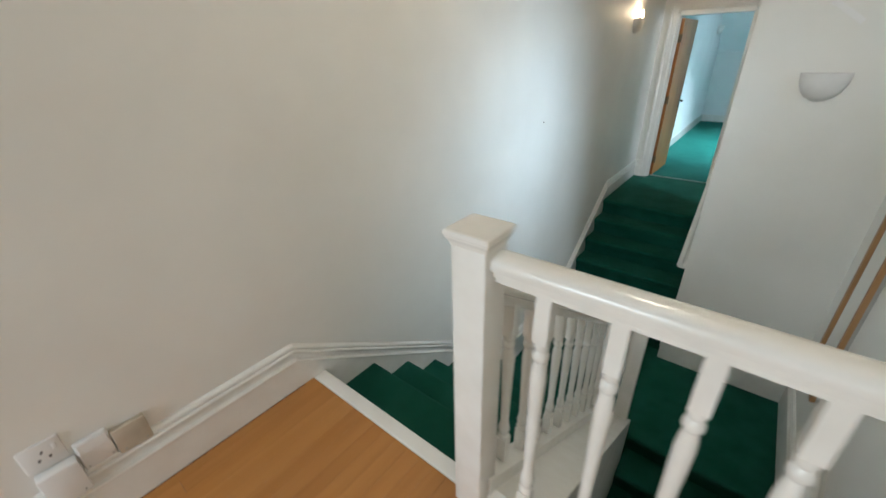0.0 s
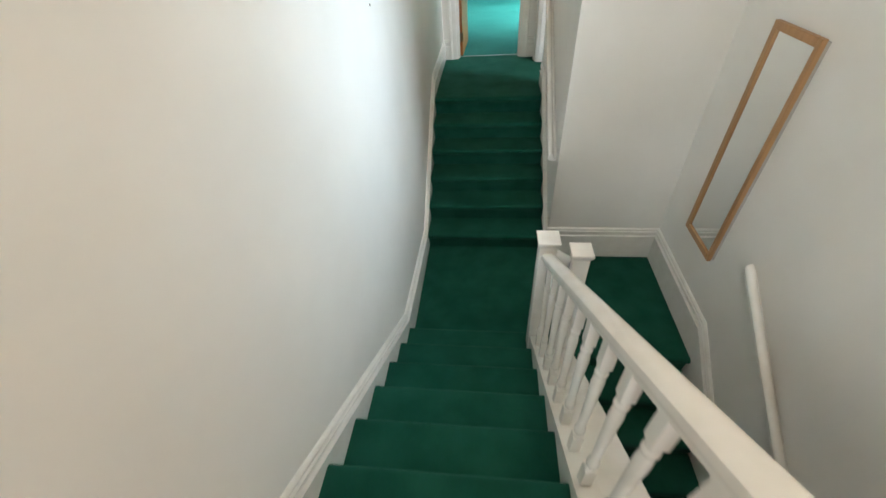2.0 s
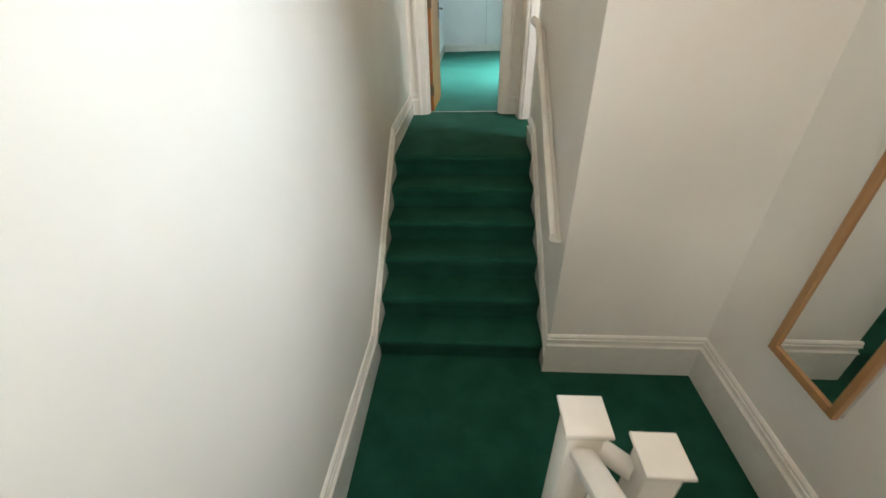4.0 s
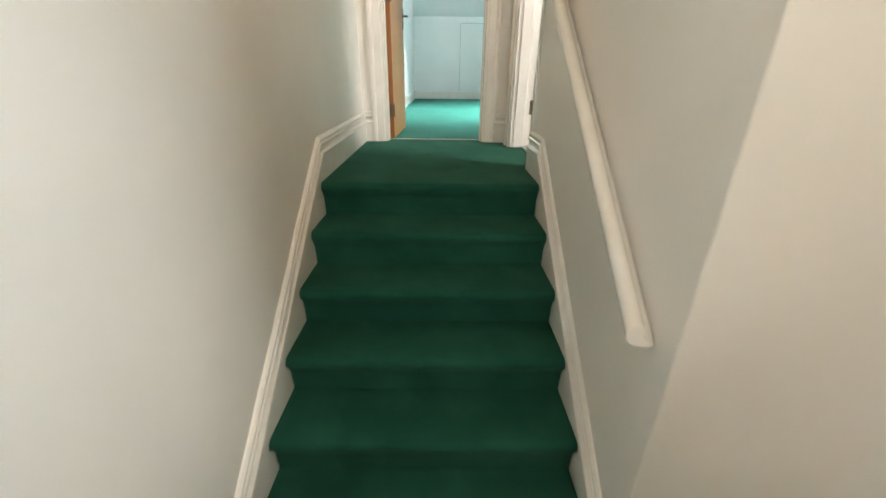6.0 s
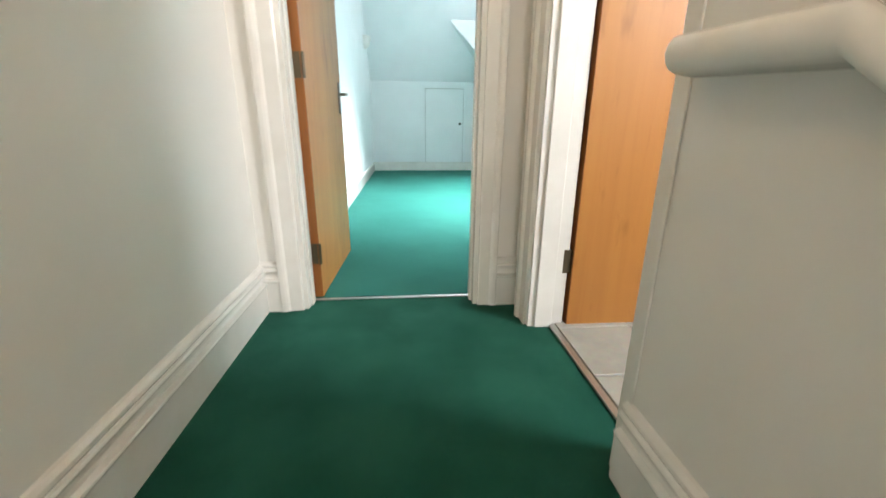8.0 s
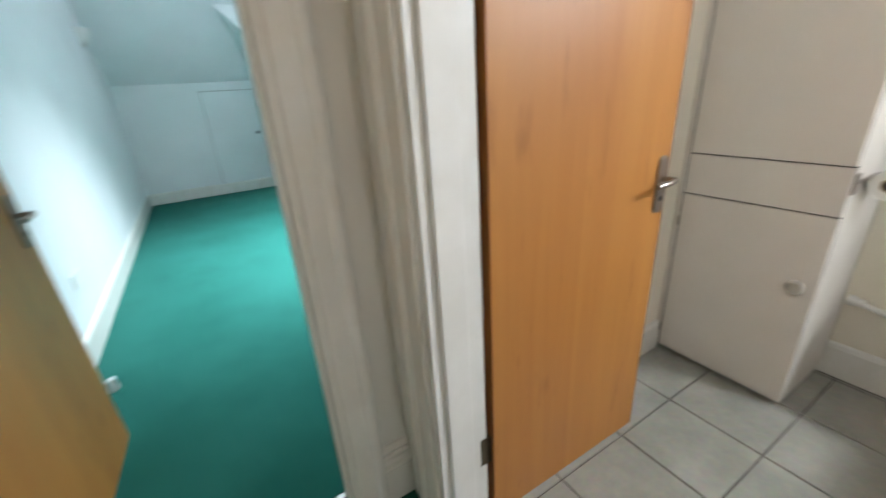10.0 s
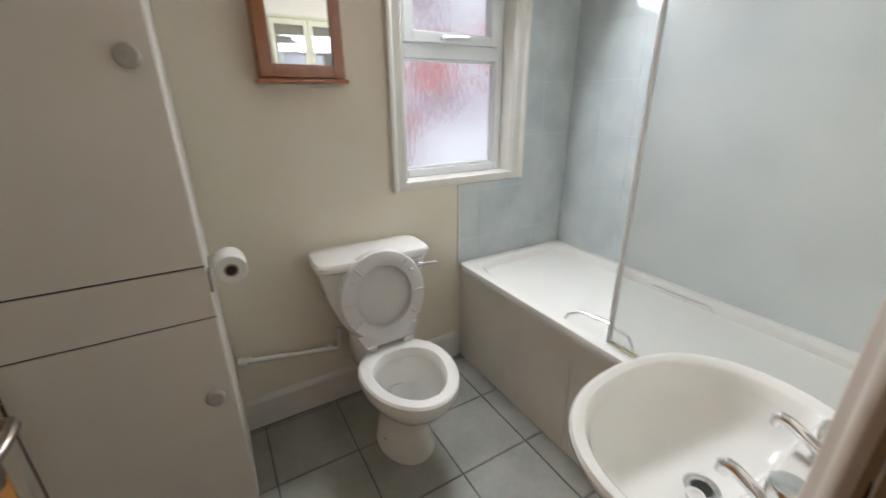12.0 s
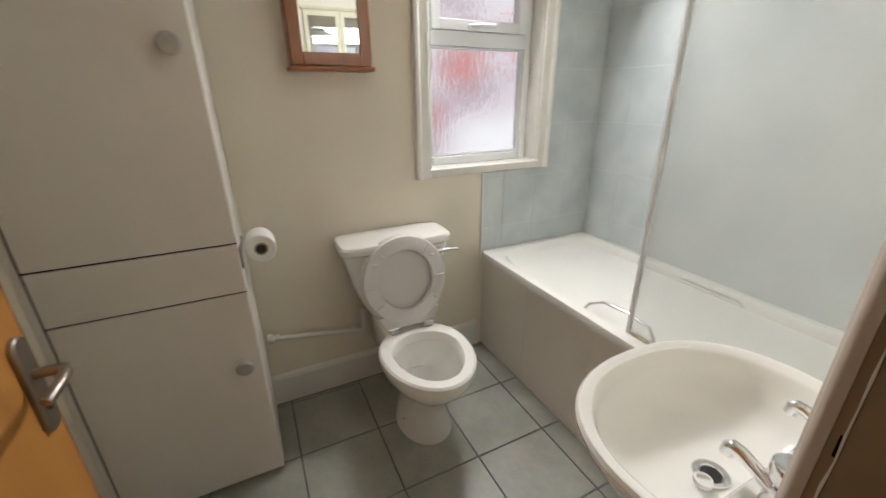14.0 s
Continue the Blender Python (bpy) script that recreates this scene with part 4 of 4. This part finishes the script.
def egg(cx, cy, a_front, a_back, b, z, n=36):
    """Oval with its long axis along x; the front is towards -x."""
    ring = []
    for i in range(n):
        t = 2 * math.pi * i / n
        c, s = math.cos(t), math.sin(t)
        ring.append((cx + (a_back if c > 0 else a_front) * c, cy + b * s, z))
    return ring


wc = empty("toilet", "white close-coupled toilet with its seat and lid raised", "toilet", at=(2.500, 1.388, F))
wc.scale = (1.07, 1.07, 1.02)
bm = B()
loft(bm, [egg(0.00, 0, 0.155, 0.150, 0.112, 0.0), egg(0.0, 0, 0.152, 0.150, 0.108, 0.02), egg(0.005, 0, 0.125, 0.15, 0.090, 0.09), egg(0.0, 0, 0.125, 0.15, 0.088, 0.16), egg(-0.01, 0, 0.165, 0.16, 0.105, 0.22), egg(-0.03, 0, 0.215, 0.18, 0.145, 0.29),
          egg(-0.045, 0, 0.238, 0.19, 0.170, 0.34), egg(-0.05, 0, 0.245, 0.19, 0.178, 0.375), egg(-0.05, 0, 0.242, 0.19, 0.176, 0.395), egg(-0.05, 0, 0.234, 0.18, 0.168, 0.402), egg(-0.055, 0, 0.195, 0.114, 0.132, 0.402),
          egg(-0.055, 0, 0.186, 0.109, 0.124, 0.392), egg(-0.055, 0, 0.180, 0.105, 0.118, 0.366), egg(-0.055, 0, 0.188, 0.110, 0.126, 0.360), egg(-0.053, 0, 0.184, 0.108, 0.123, 0.325), egg(-0.050, 0, 0.168, 0.100, 0.112, 0.285), egg(-0.040, 0, 0.135, 0.085, 0.094, 0.245), egg(-0.030, 0, 0.108, 0.092, 0.078, 0.225), egg(-0.015, 0, 0.085, 0.072, 0.060, 0.17), egg(0.0, 0, 0.05, 0.045, 0.04, 0.12), egg(0.0, 0, 0.015, 0.015, 0.015, 0.115)])
part("bowl", bm, CERAMIC, wc, smooth=True)
bm = B()
box(bm, 0.085, 0.345, -0.105, 0.105, 0.22, 0.400, 0.03, 3)
part("pan_back", bm, CERAMIC, wc, smooth=True)
bm = B()
rings = []
for z, hw, x0 in ((0.405, 0.105, 0.225), (0.43, 0.125, 0.210), (0.50, 0.160, 0.195), (0.60, 0.195, 0.180), (0.735, 0.222, 0.170), (0.745, 0.222, 0.170)):
    rings.append([(x + 0.0, y, z) for x, y, _ in rounded((x0 + 0.36) / 2, 0, (0.36 - x0) / 2, hw, 0, 32, 6)])
loft(bm, rings)
part("cistern", bm, CERAMIC, wc, smooth=True)
bm = B()
rings = []
for z, o in ((0.742, 0.004), (0.748, 0.012), (0.770, 0.013), (0.780, 0.006), (0.784, -0.02)):
    rings.append([(x, y, z) for x, y, _ in rounded(0.265, 0, 0.095 + o, 0.222 + o, 0, 32, 6)])
loft(bm, rings)
part("cistern_lid", bm, CERAMIC, wc, smooth=True)
tilt = Matrix.Translation((0.128, 0, 0.425)) @ Matrix.Rotation(radians(8), 4, "Y")


def upright(ry, rz, x, up):
    """An oval standing on the hinge line."""
    ry, rz, up = ry * 0.965, rz * 0.93, up * 0.94
    return [tilt @ Vector((x, ry * math.cos(2 * math.pi * i / 40) * (1 - 0.10 * math.sin(2 * math.pi * i / 40) ** 2 * (1 if math.sin(2 * math.pi * i / 40) < 0 else 0)), up + rz * math.sin(2 * math.pi * i / 40))) for i in range(40)]


bm = B()
loft(bm, [upright(0.118, 0.138, -0.018, 0.205), upright(0.122, 0.142, -0.030, 0.205), upright(0.150, 0.172, -0.036, 0.205), upright(0.178, 0.203, -0.030, 0.205), upright(0.184, 0.209, -0.018, 0.205), upright(0.182, 0.207, -0.012, 0.205), upright(0.118, 0.138, -0.012, 0.205)], caps=False)
seat_ob = part("seat", bm, SEAT, wc, "raised off-white plastic seat ring", True)
for ang in (50, 130, 215, 325, 180, 0):
    c, s = math.cos(radians(ang)), math.sin(radians(ang))
    bm = B()
    pts = [tilt @ Vector((-0.0365, 0.123 * c, 0.193 + 0.138 * s)), tilt @ Vector((-0.0375, 0.145 * c, 0.193 + 0.160 * s)), tilt @ Vector((-0.0335, 0.166 * c, 0.193 + 0.183 * s))]
    tube(bm, pts, 0.0035, 6)
    part("seat_rib", bm, SEAT, seat_ob)
bm = B()
loft(bm, [upright(0.05, 0.06, -0.004, 0.205), upright(0.182, 0.207, -0.006, 0.205), upright(0.188, 0.213, 0.002, 0.205), upright(0.180, 0.205, 0.010, 0.205), upright(0.05, 0.06, 0.016, 0.205)])
part("lid", bm, SEAT, wc, "raised off-white plastic lid", True)
bm = B()
rings = [[tilt @ Vector((x, y, z)) for y, z in ((-0.10, -0.008), (0.10, -0.008), (0.13, 0.05), (-0.13, 0.05))] for x in (-0.030, -0.012)]
loft(bm, rings)
part("seat_neck", bm, SEAT, wc)
for y in (-0.075, 0.075):
    bm = B()
    box(bm, 0.085, 0.125, y - 0.018, y + 0.018, 0.400, 0.428, 0.006)
    part("hinge_block", bm, SEAT, wc)
    bm = B()
    tube(bm, [(0.092, y - 0.022, 0.424), (0.092, y + 0.022, 0.424)], 0.006, 10)
    part("hinge_pin", bm, CHROME, wc, "chrome hinge pin", True)
bm = B()
lathe(bm, [(0.013, 0.0), (0.013, -0.012), (0.009, -0.02), (0.0, -0.022)], (0.172, -0.165, 0.715), "x", 14)
tube(bm, [(0.155, -0.165, 0.715), (0.150, -0.185, 0.716), (0.150, -0.245, 0.712)], 0.006, 10)
part("flush_lever", bm, CHROME, wc, "chrome flush lever", True)
for ang in (35, 145, 325, 215):
    c, s = math.cos(radians(ang)), math.sin(radians(ang))
    bm = B()
    q = tilt @ Vector((-0.036, 0.145 * c, 0.193 + 0.160 * s))
    box(bm, q.x - 0.006, q.x + 0.004, q.y - 0.009, q.y + 0.009, q.z - 0.005, q.z + 0.005, 0.003)
    part("buffer", bm, SEAT, seat_ob)
bm = B()
lathe(bm, [(0.0, 0.0), (0.006, 0.0005), (0.0, 0.002)], (-0.03, 0.096, 0.062), "y", 10)
part("floor_screw", bm, BLACK, wc)

pipe = empty("water_pipe", "white painted water pipe along the wall to the cistern", "pipe", at=(2.868, 1.95, 1.42))
bm = B()
tube(bm, [(0, 0.02, 0.01), (0, -0.05, 0.003), (0, -0.385, -0.055), (0, -0.40, -0.055), (0, -0.41, -0.04), (0, -0.412, 0.05)], 0.0115)
part("tube", bm, TRIM, pipe, smooth=True)
bm = B()
lathe(bm, [(0.022, 0.0), (0.022, -0.02), (0.015, -0.028), (0.015, -0.05)], (0, 0.015, 0.012), "y", 14)
part("elbow", bm, TRIM, pipe, smooth=True)
bm = B()
box(bm, -0.004, 0.027, -0.375, -0.355, -0.068, -0.040, 0.004)
part("clip", bm, TRIM, pipe)

basin = empty("wash_basin", "white pedestal wash basin with two chrome taps", "basin", at=(1.289, 1.204, F))
BR = 0.818


def basin_ring(a, b, x0, z, back=None, n=48):
    ring = []
    for i in range(n):
        t = 2 * math.pi * i / n
        c, s = math.cos(t), math.sin(t)
        x = x0 + a * (abs(c) ** 0.92) * (1 if c > 0 else -1)
        if back is not None:
            x = max(x, back)
        ring.append((x, 1.05 * b * math.copysign(abs(s) ** 0.88, s), z))
    return ring


bm = B()
loft(bm, [basin_ring(0.095, 0.10, 0.165, BR - 0.235, 0.08), basin_ring(0.125, 0.145, 0.165, BR - 0.19, 0.04), basin_ring(0.175, 0.205, 0.175, BR - 0.12, 0.012), basin_ring(0.207, 0.240, 0.183, BR - 0.06, 0.0), basin_ring(0.220, 0.254, 0.185, BR - 0.026, 0.0), basin_ring(0.228, 0.263, 0.185, BR - 0.016, 0.0), basin_ring(0.229, 0.264, 0.185, BR - 0.007, 0.0),
          basin_ring(0.224, 0.259, 0.185, BR, 0.004), basin_ring(0.217, 0.252, 0.185, BR, 0.008), basin_ring(0.211, 0.246, 0.185, BR - 0.005, 0.012), basin_ring(0.203, 0.238, 0.186, BR - 0.007, 0.098), basin_ring(0.197, 0.231, 0.188, BR - 0.014, 0.102), basin_ring(0.187, 0.219, 0.192, BR - 0.040, 0.108), basin_ring(0.168, 0.198, 0.198, BR - 0.085, 0.120), basin_ring(0.125, 0.150, 0.195, BR - 0.120, 0.130),
          basin_ring(0.06, 0.075, 0.185, BR - 0.138, 0.135), basin_ring(0.020, 0.020, 0.183, BR - 0.141)])
part("bowl", bm, CERAMIC, basin, smooth=True)
bm = B()
loft(bm, [basin_ring(0.10, 0.105, 0.16, 0.0, 0.06), basin_ring(0.085, 0.09, 0.16, 0.05, 0.06), basin_ring(0.07, 0.075, 0.16, 0.35, 0.06), basin_ring(0.085, 0.095, 0.165, BR - 0.20, 0.06)])
part("pedestal", bm, CERAMIC, basin, smooth=True)
bm = B()
lathe(bm, [(0.030, 0.0), (0.033, 0.002), (0.031, 0.004), (0.022, 0.002), (0.018, -0.004), (0.0, -0.010)], (0.183, 0, BR - 0.139), "z", 20)
waste = part("waste", bm, CHROME, basin, "chrome waste ring", True)
bm = B()
lathe(bm, [(0.0, -0.004), (0.019, -0.004), (0.019, -0.001), (0.0, -0.001)], (0.183, 0, BR - 0.137), "z", 16)
part("drain_hole", bm, BLACK, waste, "dark drain opening")
bm = B()
lathe(bm, [(0.016, 0.0), (0.017, 0.004), (0.016, 0.010), (0.012, 0.011), (0.010, 0.006), (0.0, 0.005)], (0.176, 0.040, BR - 0.131), "z", 18)
part("plug", bm, PLASTIC, basin, "white rubber plug", True)
for y in (-0.082, 0.105):
    bm = B()
    lathe(bm, [(0.026, 0.0), (0.025, 0.006), (0.019, 0.016), (0.0175, 0.034), (0.020, 0.038)], (0.054, y, BR - 0.002), "z", 20)
    tube(bm, [(0.050, y, BR + 0.012), (0.068, y, BR + 0.019), (0.092, y, BR + 0.030), (0.116, y, BR + 0.041), (0.126, y, BR + 0.042), (0.132, y, BR + 0.036), (0.133, y, BR + 0.024)], 0.0108, 14)
    tap = part("tap", bm, CHROME, basin, "chrome pillar tap", True)
    bm = B()
    lathe(bm, [(0.012, 0.036), (0.020, 0.042), (0.0265, 0.052), (0.0275, 0.064), (0.0265, 0.074), (0.0255, 0.0765), (0.0235, 0.0775), (0.0, 0.078)], (0.054, y, BR - 0.002), "z", 24)
    part("tap_head", bm, CHROME, tap, "round chrome tap head", True)

cup = empty("tall_cupboard", "tall off-white painted built-in cupboard with two doors", "cupboard", at=(2.487, 1.982, TOP))
bm = boxes((0.020, 0.408, 0.0, 0.518, 0.042, 2.45))
part("carcass", bm, CUPBOARD, cup)
bm = boxes((0.03, 0.40, 0.012, 0.518, 0.012, 0.042))
part("plinth", bm, BACKING, cup, "dark grey recessed plinth")
for nm, z0, z1, zk in (("lower_door", 0.040, 0.7995, 0.542), ("upper_door", 0.9685, 2.40, 1.505)):
    bm = B()
    box(bm, 0.0, 0.019, 0.002, 0.494, z0, z1, 0.002)
    leaf = part(nm, bm, CUPBOARD, cup)
    bm = B()
    lathe(bm, [(0.012, 0.0), (0.012, -0.014), (0.026, -0.022), (0.028, -0.032), (0.022, -0.038), (0.0, -0.040)], (0.0, 0.052, zk), "x", 18)
    part("knob", bm, KNOB, leaf, "round grey knob with shade in its tone", True)
for nm, y0, y1, z0, z1 in (("middle_rail", 0.002, 0.494, 0.8045, 0.9635), ("side_stile", 0.4995, 0.518, 0.040, 2.45), ("top_rail", 0.002, 0.494, 2.403, 2.45)):
    bm = B()
    box(bm, 0.0, 0.019, y0, y1, z0, z1, 0.0015)
    part(nm, bm, CUPBOARD, cup)
# Near-black strips fill the door gaps in place of their deep shade.
bm = boxes((0.0192, 0.0198, 0.002, 0.518, 0.042, 2.45), (0.004, 0.0192, 0.002, 0.497, 0.8005, 0.8035), (0.004, 0.0192, 0.002, 0.497, 0.9645, 0.9675), (0.004, 0.0192, 0.4950, 0.4985, 0.042, 2.45))
part("gap_backing", bm, DARK, cup, "near-black filler for the shade in the door gaps")
for z in (0.14, 0.68):
    bm = B()
    tube(bm, [(-0.003, 0.496, z - 0.02), (-0.003, 0.496, z + 0.02)], 0.004, 8)
    part("hinge", bm, BRASS, cup)

hold = empty("toilet_roll_holder", "small metal toilet roll holder on the cupboard side", "roll holder", at=(2.60, 1.982, 1.962))
bm = B()
box(bm, -0.103, -0.066, -0.006, 0.0, -0.034, 0.034, 0.002)
box(bm, -0.066, 0.13, -0.005, -0.001, -0.006, 0.006, 0.001)
part("plate", bm, STEEL, hold)
bm = B()
tube(bm, [(0.125, -0.003, 0.0), (0.125, -0.045, 0.0), (0.115, -0.060, 0.0), (0.02, -0.062, 0.0)], 0.007, 10)
part("arm", bm, CHROME, hold, smooth=True)
roll = empty("toilet_roll", "white toilet paper roll with a brown card core", "toilet roll", at=(2.590, 1.920, 1.962))
bm = B()
prof = [(0.020, 0.0), (0.045, -0.001), (0.049, 0.003), (0.049, 0.097), (0.045, 0.101), (0.020, 0.100)]
lathe(bm, prof, (0.0, 0, -0.010), "x", 28)
part("paper", bm, PAPER, roll, smooth=True)
bm = B()
lathe(bm, [(0.022, -0.0015), (0.022, 0.1015)], (0.0, 0, -0.010), "x", 18)
part("core", bm, CARD, roll, "brown card core", True)
bm = B()
lathe(bm, [(0.016, -0.0025), (0.016, 0.03)], (0.0, 0, -0.010), "x", 12)
part("core_hole", bm, BLACK, roll, "dark hollow of the core")

cab = empty("mirror_cabinet", "small red-brown wooden wall cabinet with a mirror door", "cabinet", at=(2.895, 1.57, 2.52))
bm = boxes((-0.082, 0.0, -0.145, -0.131, 0.014, 0.55), (-0.082, 0.0, 0.131, 0.145, 0.014, 0.55), (-0.082, 0.0, -0.131, 0.131, 0.536, 0.55), (-0.010, 0.0, -0.131, 0.131, 0.014, 0.536), (-0.082, 0.0, -0.131, 0.131, 0.014, 0.026))
part("carcass", bm, MAHOG, cab)
bm = B()
box(bm, -0.112, 0.0, -0.154, 0.154, 0.0, 0.014, 0.004)
part("base_shelf", bm, MAHOG, cab)
for y0, y1, z0, z1, nm in ((-0.145, -0.103, 0.016, 0.55, "door_stile"), (0.103, 0.145, 0.016, 0.55, "door_stile"), (-0.103, 0.103, 0.016, 0.060, "door_rail"), (-0.103, 0.103, 0.508, 0.55, "door_rail")):
    bm = B()
    box(bm, -0.100, -0.083, y0, y1, z0, z1, 0.003)
    part(nm, bm, MAHOG, cab)
bm = boxes((-0.093, -0.088, -0.104, 0.104, 0.058, 0.51))
part("mirror", bm, MIRROR, cab, "mirror glass")

bmir = empty("basin_mirror", "cream framed mirror in two panels above the basin", "mirror", at=(1.289, 1.18, 2.58))
bm = boxes((0.0, 0.006, -0.245, 0.245, 0.0, 0.40))
part("backboard", bm, CREAMWOOD, bmir)
bm = B()
prism(bm, [(0.0, 0.398), (0.020, 0.398), (0.024, 0.408), (0.026, 0.418), (0.0, 0.420)], "y", -0.256, 0.256)
part("cornice", bm, CREAMWOOD, bmir, "moulded cream top edge")
for y0, y1 in ((-0.245, -0.001), (0.001, 0.245)):
    for a0, a1, z0, z1, nm in ((y0, y0 + 0.030, 0.0, 0.397, "stile"), (y1 - 0.030, y1, 0.0, 0.397, "stile"), (y0 + 0.030, y1 - 0.030, 0.0, 0.035, "rail"), (y0 + 0.030, y1 - 0.030, 0.362, 0.397, "rail")):
        bm = B()
        box(bm, 0.006, 0.020, a0, a1, z0, z1, 0.003)
        part(nm, bm, CREAMWOOD, bmir)
    bm = boxes((0.007, 0.012, y0 + 0.028, y1 - 0.028, 0.033, 0.364))
    part("glass", bm, MIRROR, bmir, "mirror glass")

# ---------------------------------------------------------------- bedroom
hatch = empty("eaves_hatch", "white painted access hatch in the low eaves wall", "hatch", at=(1.34, RY, 1.20))
bm = boxes((-0.352, 0.352, -0.003, 0.0, 0.0, 1.31))
part("gap_backing", bm, BACKING, hatch)
bm = B()
box(bm, -0.345, 0.345, -0.020, -0.003, 0.006, 1.30, 0.003)
part("panel", bm, ROOM_PAINT, hatch)
for x0, x1, z0, z1 in ((-0.40, -0.355, 0.0, 1.35), (0.355, 0.40, 0.0, 1.35), (-0.355, 0.355, 1.313, 1.35)):
    bm = B()
    box(bm, x0, x1, -0.022, 0.0, z0, z1, 0.003)
    part("trim", bm, ROOM_PAINT, hatch)
bm = B()
lathe(bm, [(0.010, 0.0), (0.010, -0.015), (0.024, -0.025), (0.022, -0.04), (0.0, -0.045)], (0.285, -0.02, 0.70), "y", 16)
part("knob", bm, BLACK, hatch, "round black knob", True)
sconce("unlit white half-bowl wall light in the bedroom", (0.02, 7.5, 3.14), (1, 0), PLASTER)
sock2 = empty("wall_socket", "white double power socket on the bedroom wall", "power socket", at=(0.02, 4.42, 1.46))
bm = B()
box(bm, 0, 0.010, -0.073, 0.073, -0.043, 0.043, 0.005)
part("plate", bm, PLASTIC, sock2)
for y in (-0.04, 0.04):
    bm = B()
    box(bm, 0.010, 0.013, y - 0.008, y + 0.008, 0.012, 0.03, 0.002)
    part("switch", bm, PLASTIC, sock2)
stop = empty("door_stop", "small white plastic door stop on the carpet", "door stop", at=(0.15, 3.80, TOP))
bm = B()
lathe(bm, [(0.022, 0.0), (0.024, 0.02), (0.018, 0.05), (0.020, 0.07), (0.0, 0.08)], (0, 0, 0), "z", 14)
part("body", bm, PLASTIC, stop, smooth=True)


# ---------------------------------------------------------------- tiles and planks
def slab(name, sx, sy, sz, mat, bevel):
    bm = B()
    box(bm, 0, sx, 0, sy, 0, sz, bevel, 1)
    me = bpy.data.meshes.new(name)
    bm.to_mesh(me)
    bm.free()
    me.materials.append(mat)
    return me


def lay(name, meshes, parent, key, make, at):
    if key not in meshes:
        meshes[key] = make()
    ob = new(name, meshes[key])
    ob.location = at
    ob.parent = parent
    return ob


floor_bath = bpy.data.objects["floor_bathroom"]
made = {}
xs = [1.252, 1.565, 1.885, 2.203, 2.530, 2.858, 2.895]
ys = [0.70, 0.947, 1.272, 1.590, 1.918, 2.247, 2.50]
for i in range(len(xs) - 1):
    for j in range(len(ys) - 1):
        w, d = xs[i + 1] - xs[i] - 0.006, ys[j + 1] - ys[j] - 0.006
        lay("tile", made, floor_bath, (round(w, 3), round(d, 3)), lambda: slab("tile", w, d, 0.008, FTILE, 0.002), (xs[i] + 0.003, ys[j] + 0.003, TOP + 0.004))

zs = [1.636, 1.77, 2.03, 2.29, 2.55, 2.81, 3.07, 3.33, 3.50]
made = {}
host = bpy.data.objects["wall_stair_back"]
edges = [2.887 - 0.2 * k for k in range(8)] + [1.289]
for i in range(len(edges) - 1):
    for j in range(len(zs) - 1):
        w, h = edges[i] - edges[i + 1] - 0.002, zs[j + 1] - zs[j] - 0.002
        lay("wall_tile", made, host, (round(w, 3), round(h, 3)), lambda: slab("wall_tile", w, 0.008, h, WTILE, 0.0006), (edges[i + 1] + 0.0015, 0.1237, zs[j] + 0.0015))
host = bpy.data.objects["wall_bath_window"]
made = {}
cols = [0.133, 0.333, 0.533, 0.733, 0.857]
for i in range(4):
    for j in range(len(zs) - 1):
        y0, y1, z0, z1 = cols[i], cols[i + 1], zs[j], zs[j + 1]
        if y1 > WY0 - 0.07 and y0 < WY0 - 0.071 and z0 < WZ0 - 0.03 < z1:
            w, h = WY0 - 0.071 - y0 - 0.002, z1 - WZ0 + 0.030 - 0.002
            lay("wall_tile", made, host, (round(w, 3), round(h, 3)), lambda: slab("wall_tile", 0.008, w, h, WTILE, 0.0006), (2.887, y0 + 0.0015, WZ0 - 0.029))
        if y1 > WY0 - 0.07:
            if z0 >= WZ0 - 0.03:
                y1 = WY0 - 0.071
            elif z1 > WZ0 - 0.03:
                z1 = WZ0 - 0.030
        if y1 - y0 < 0.02 or z1 - z0 < 0.02:
            continue
        w, h = y1 - y0 - 0.002, z1 - z0 - 0.002
        lay("wall_tile", made, host, (round(w, 3), round(h, 3)), lambda: slab("wall_tile", 0.008, w, h, WTILE, 0.0006), (2.887, y0 + 0.0015, z0 + 0.0015))
setting("tile_bed", boxes((1.289, 2.8885, 0.1236, 0.1302, 1.636, 3.5), (2.8885, 2.895, 0.1302, WY0 - 0.071, 1.636, 3.5), (2.8885, 2.895, WY0 - 0.071, 0.857, 1.636, WZ0 - 0.031)), BED, "pale grout bed of the bathroom wall tiles", "grout")
bm = B()
box(bm, 2.884, 2.895, 0.857, 0.866, 1.62, WZ0 - 0.030, 0.002)
setting("tile_edge_trim", bm, UPVC, "white plastic edge trim beside the tiles", "trim")

made = {}
plank = [slab("plank", 0.0625, 1.2, 0.006, LAMINATE, 0.0006), slab("plank", 0.0625, 0.6, 0.006, LAMINATE, 0.0006)]
rng = random.Random(4)
for i in range(34):
    y = -3.072
    x = -0.02 + 0.063 * i
    if x + 0.0625 > 2.09:
        break
    first_cut = rng.choice((0, 1))
    y1 = y
    while y1 > -6.0:
        me = plank[first_cut]
        first_cut = 0
        length = 1.2 if me is plank[0] else 0.6
        ob = new("plank", me)
        ob.location = (x, y1 - length, HALL - 0.006)
        ob.parent = hall
        y1 -= length + 0.0008
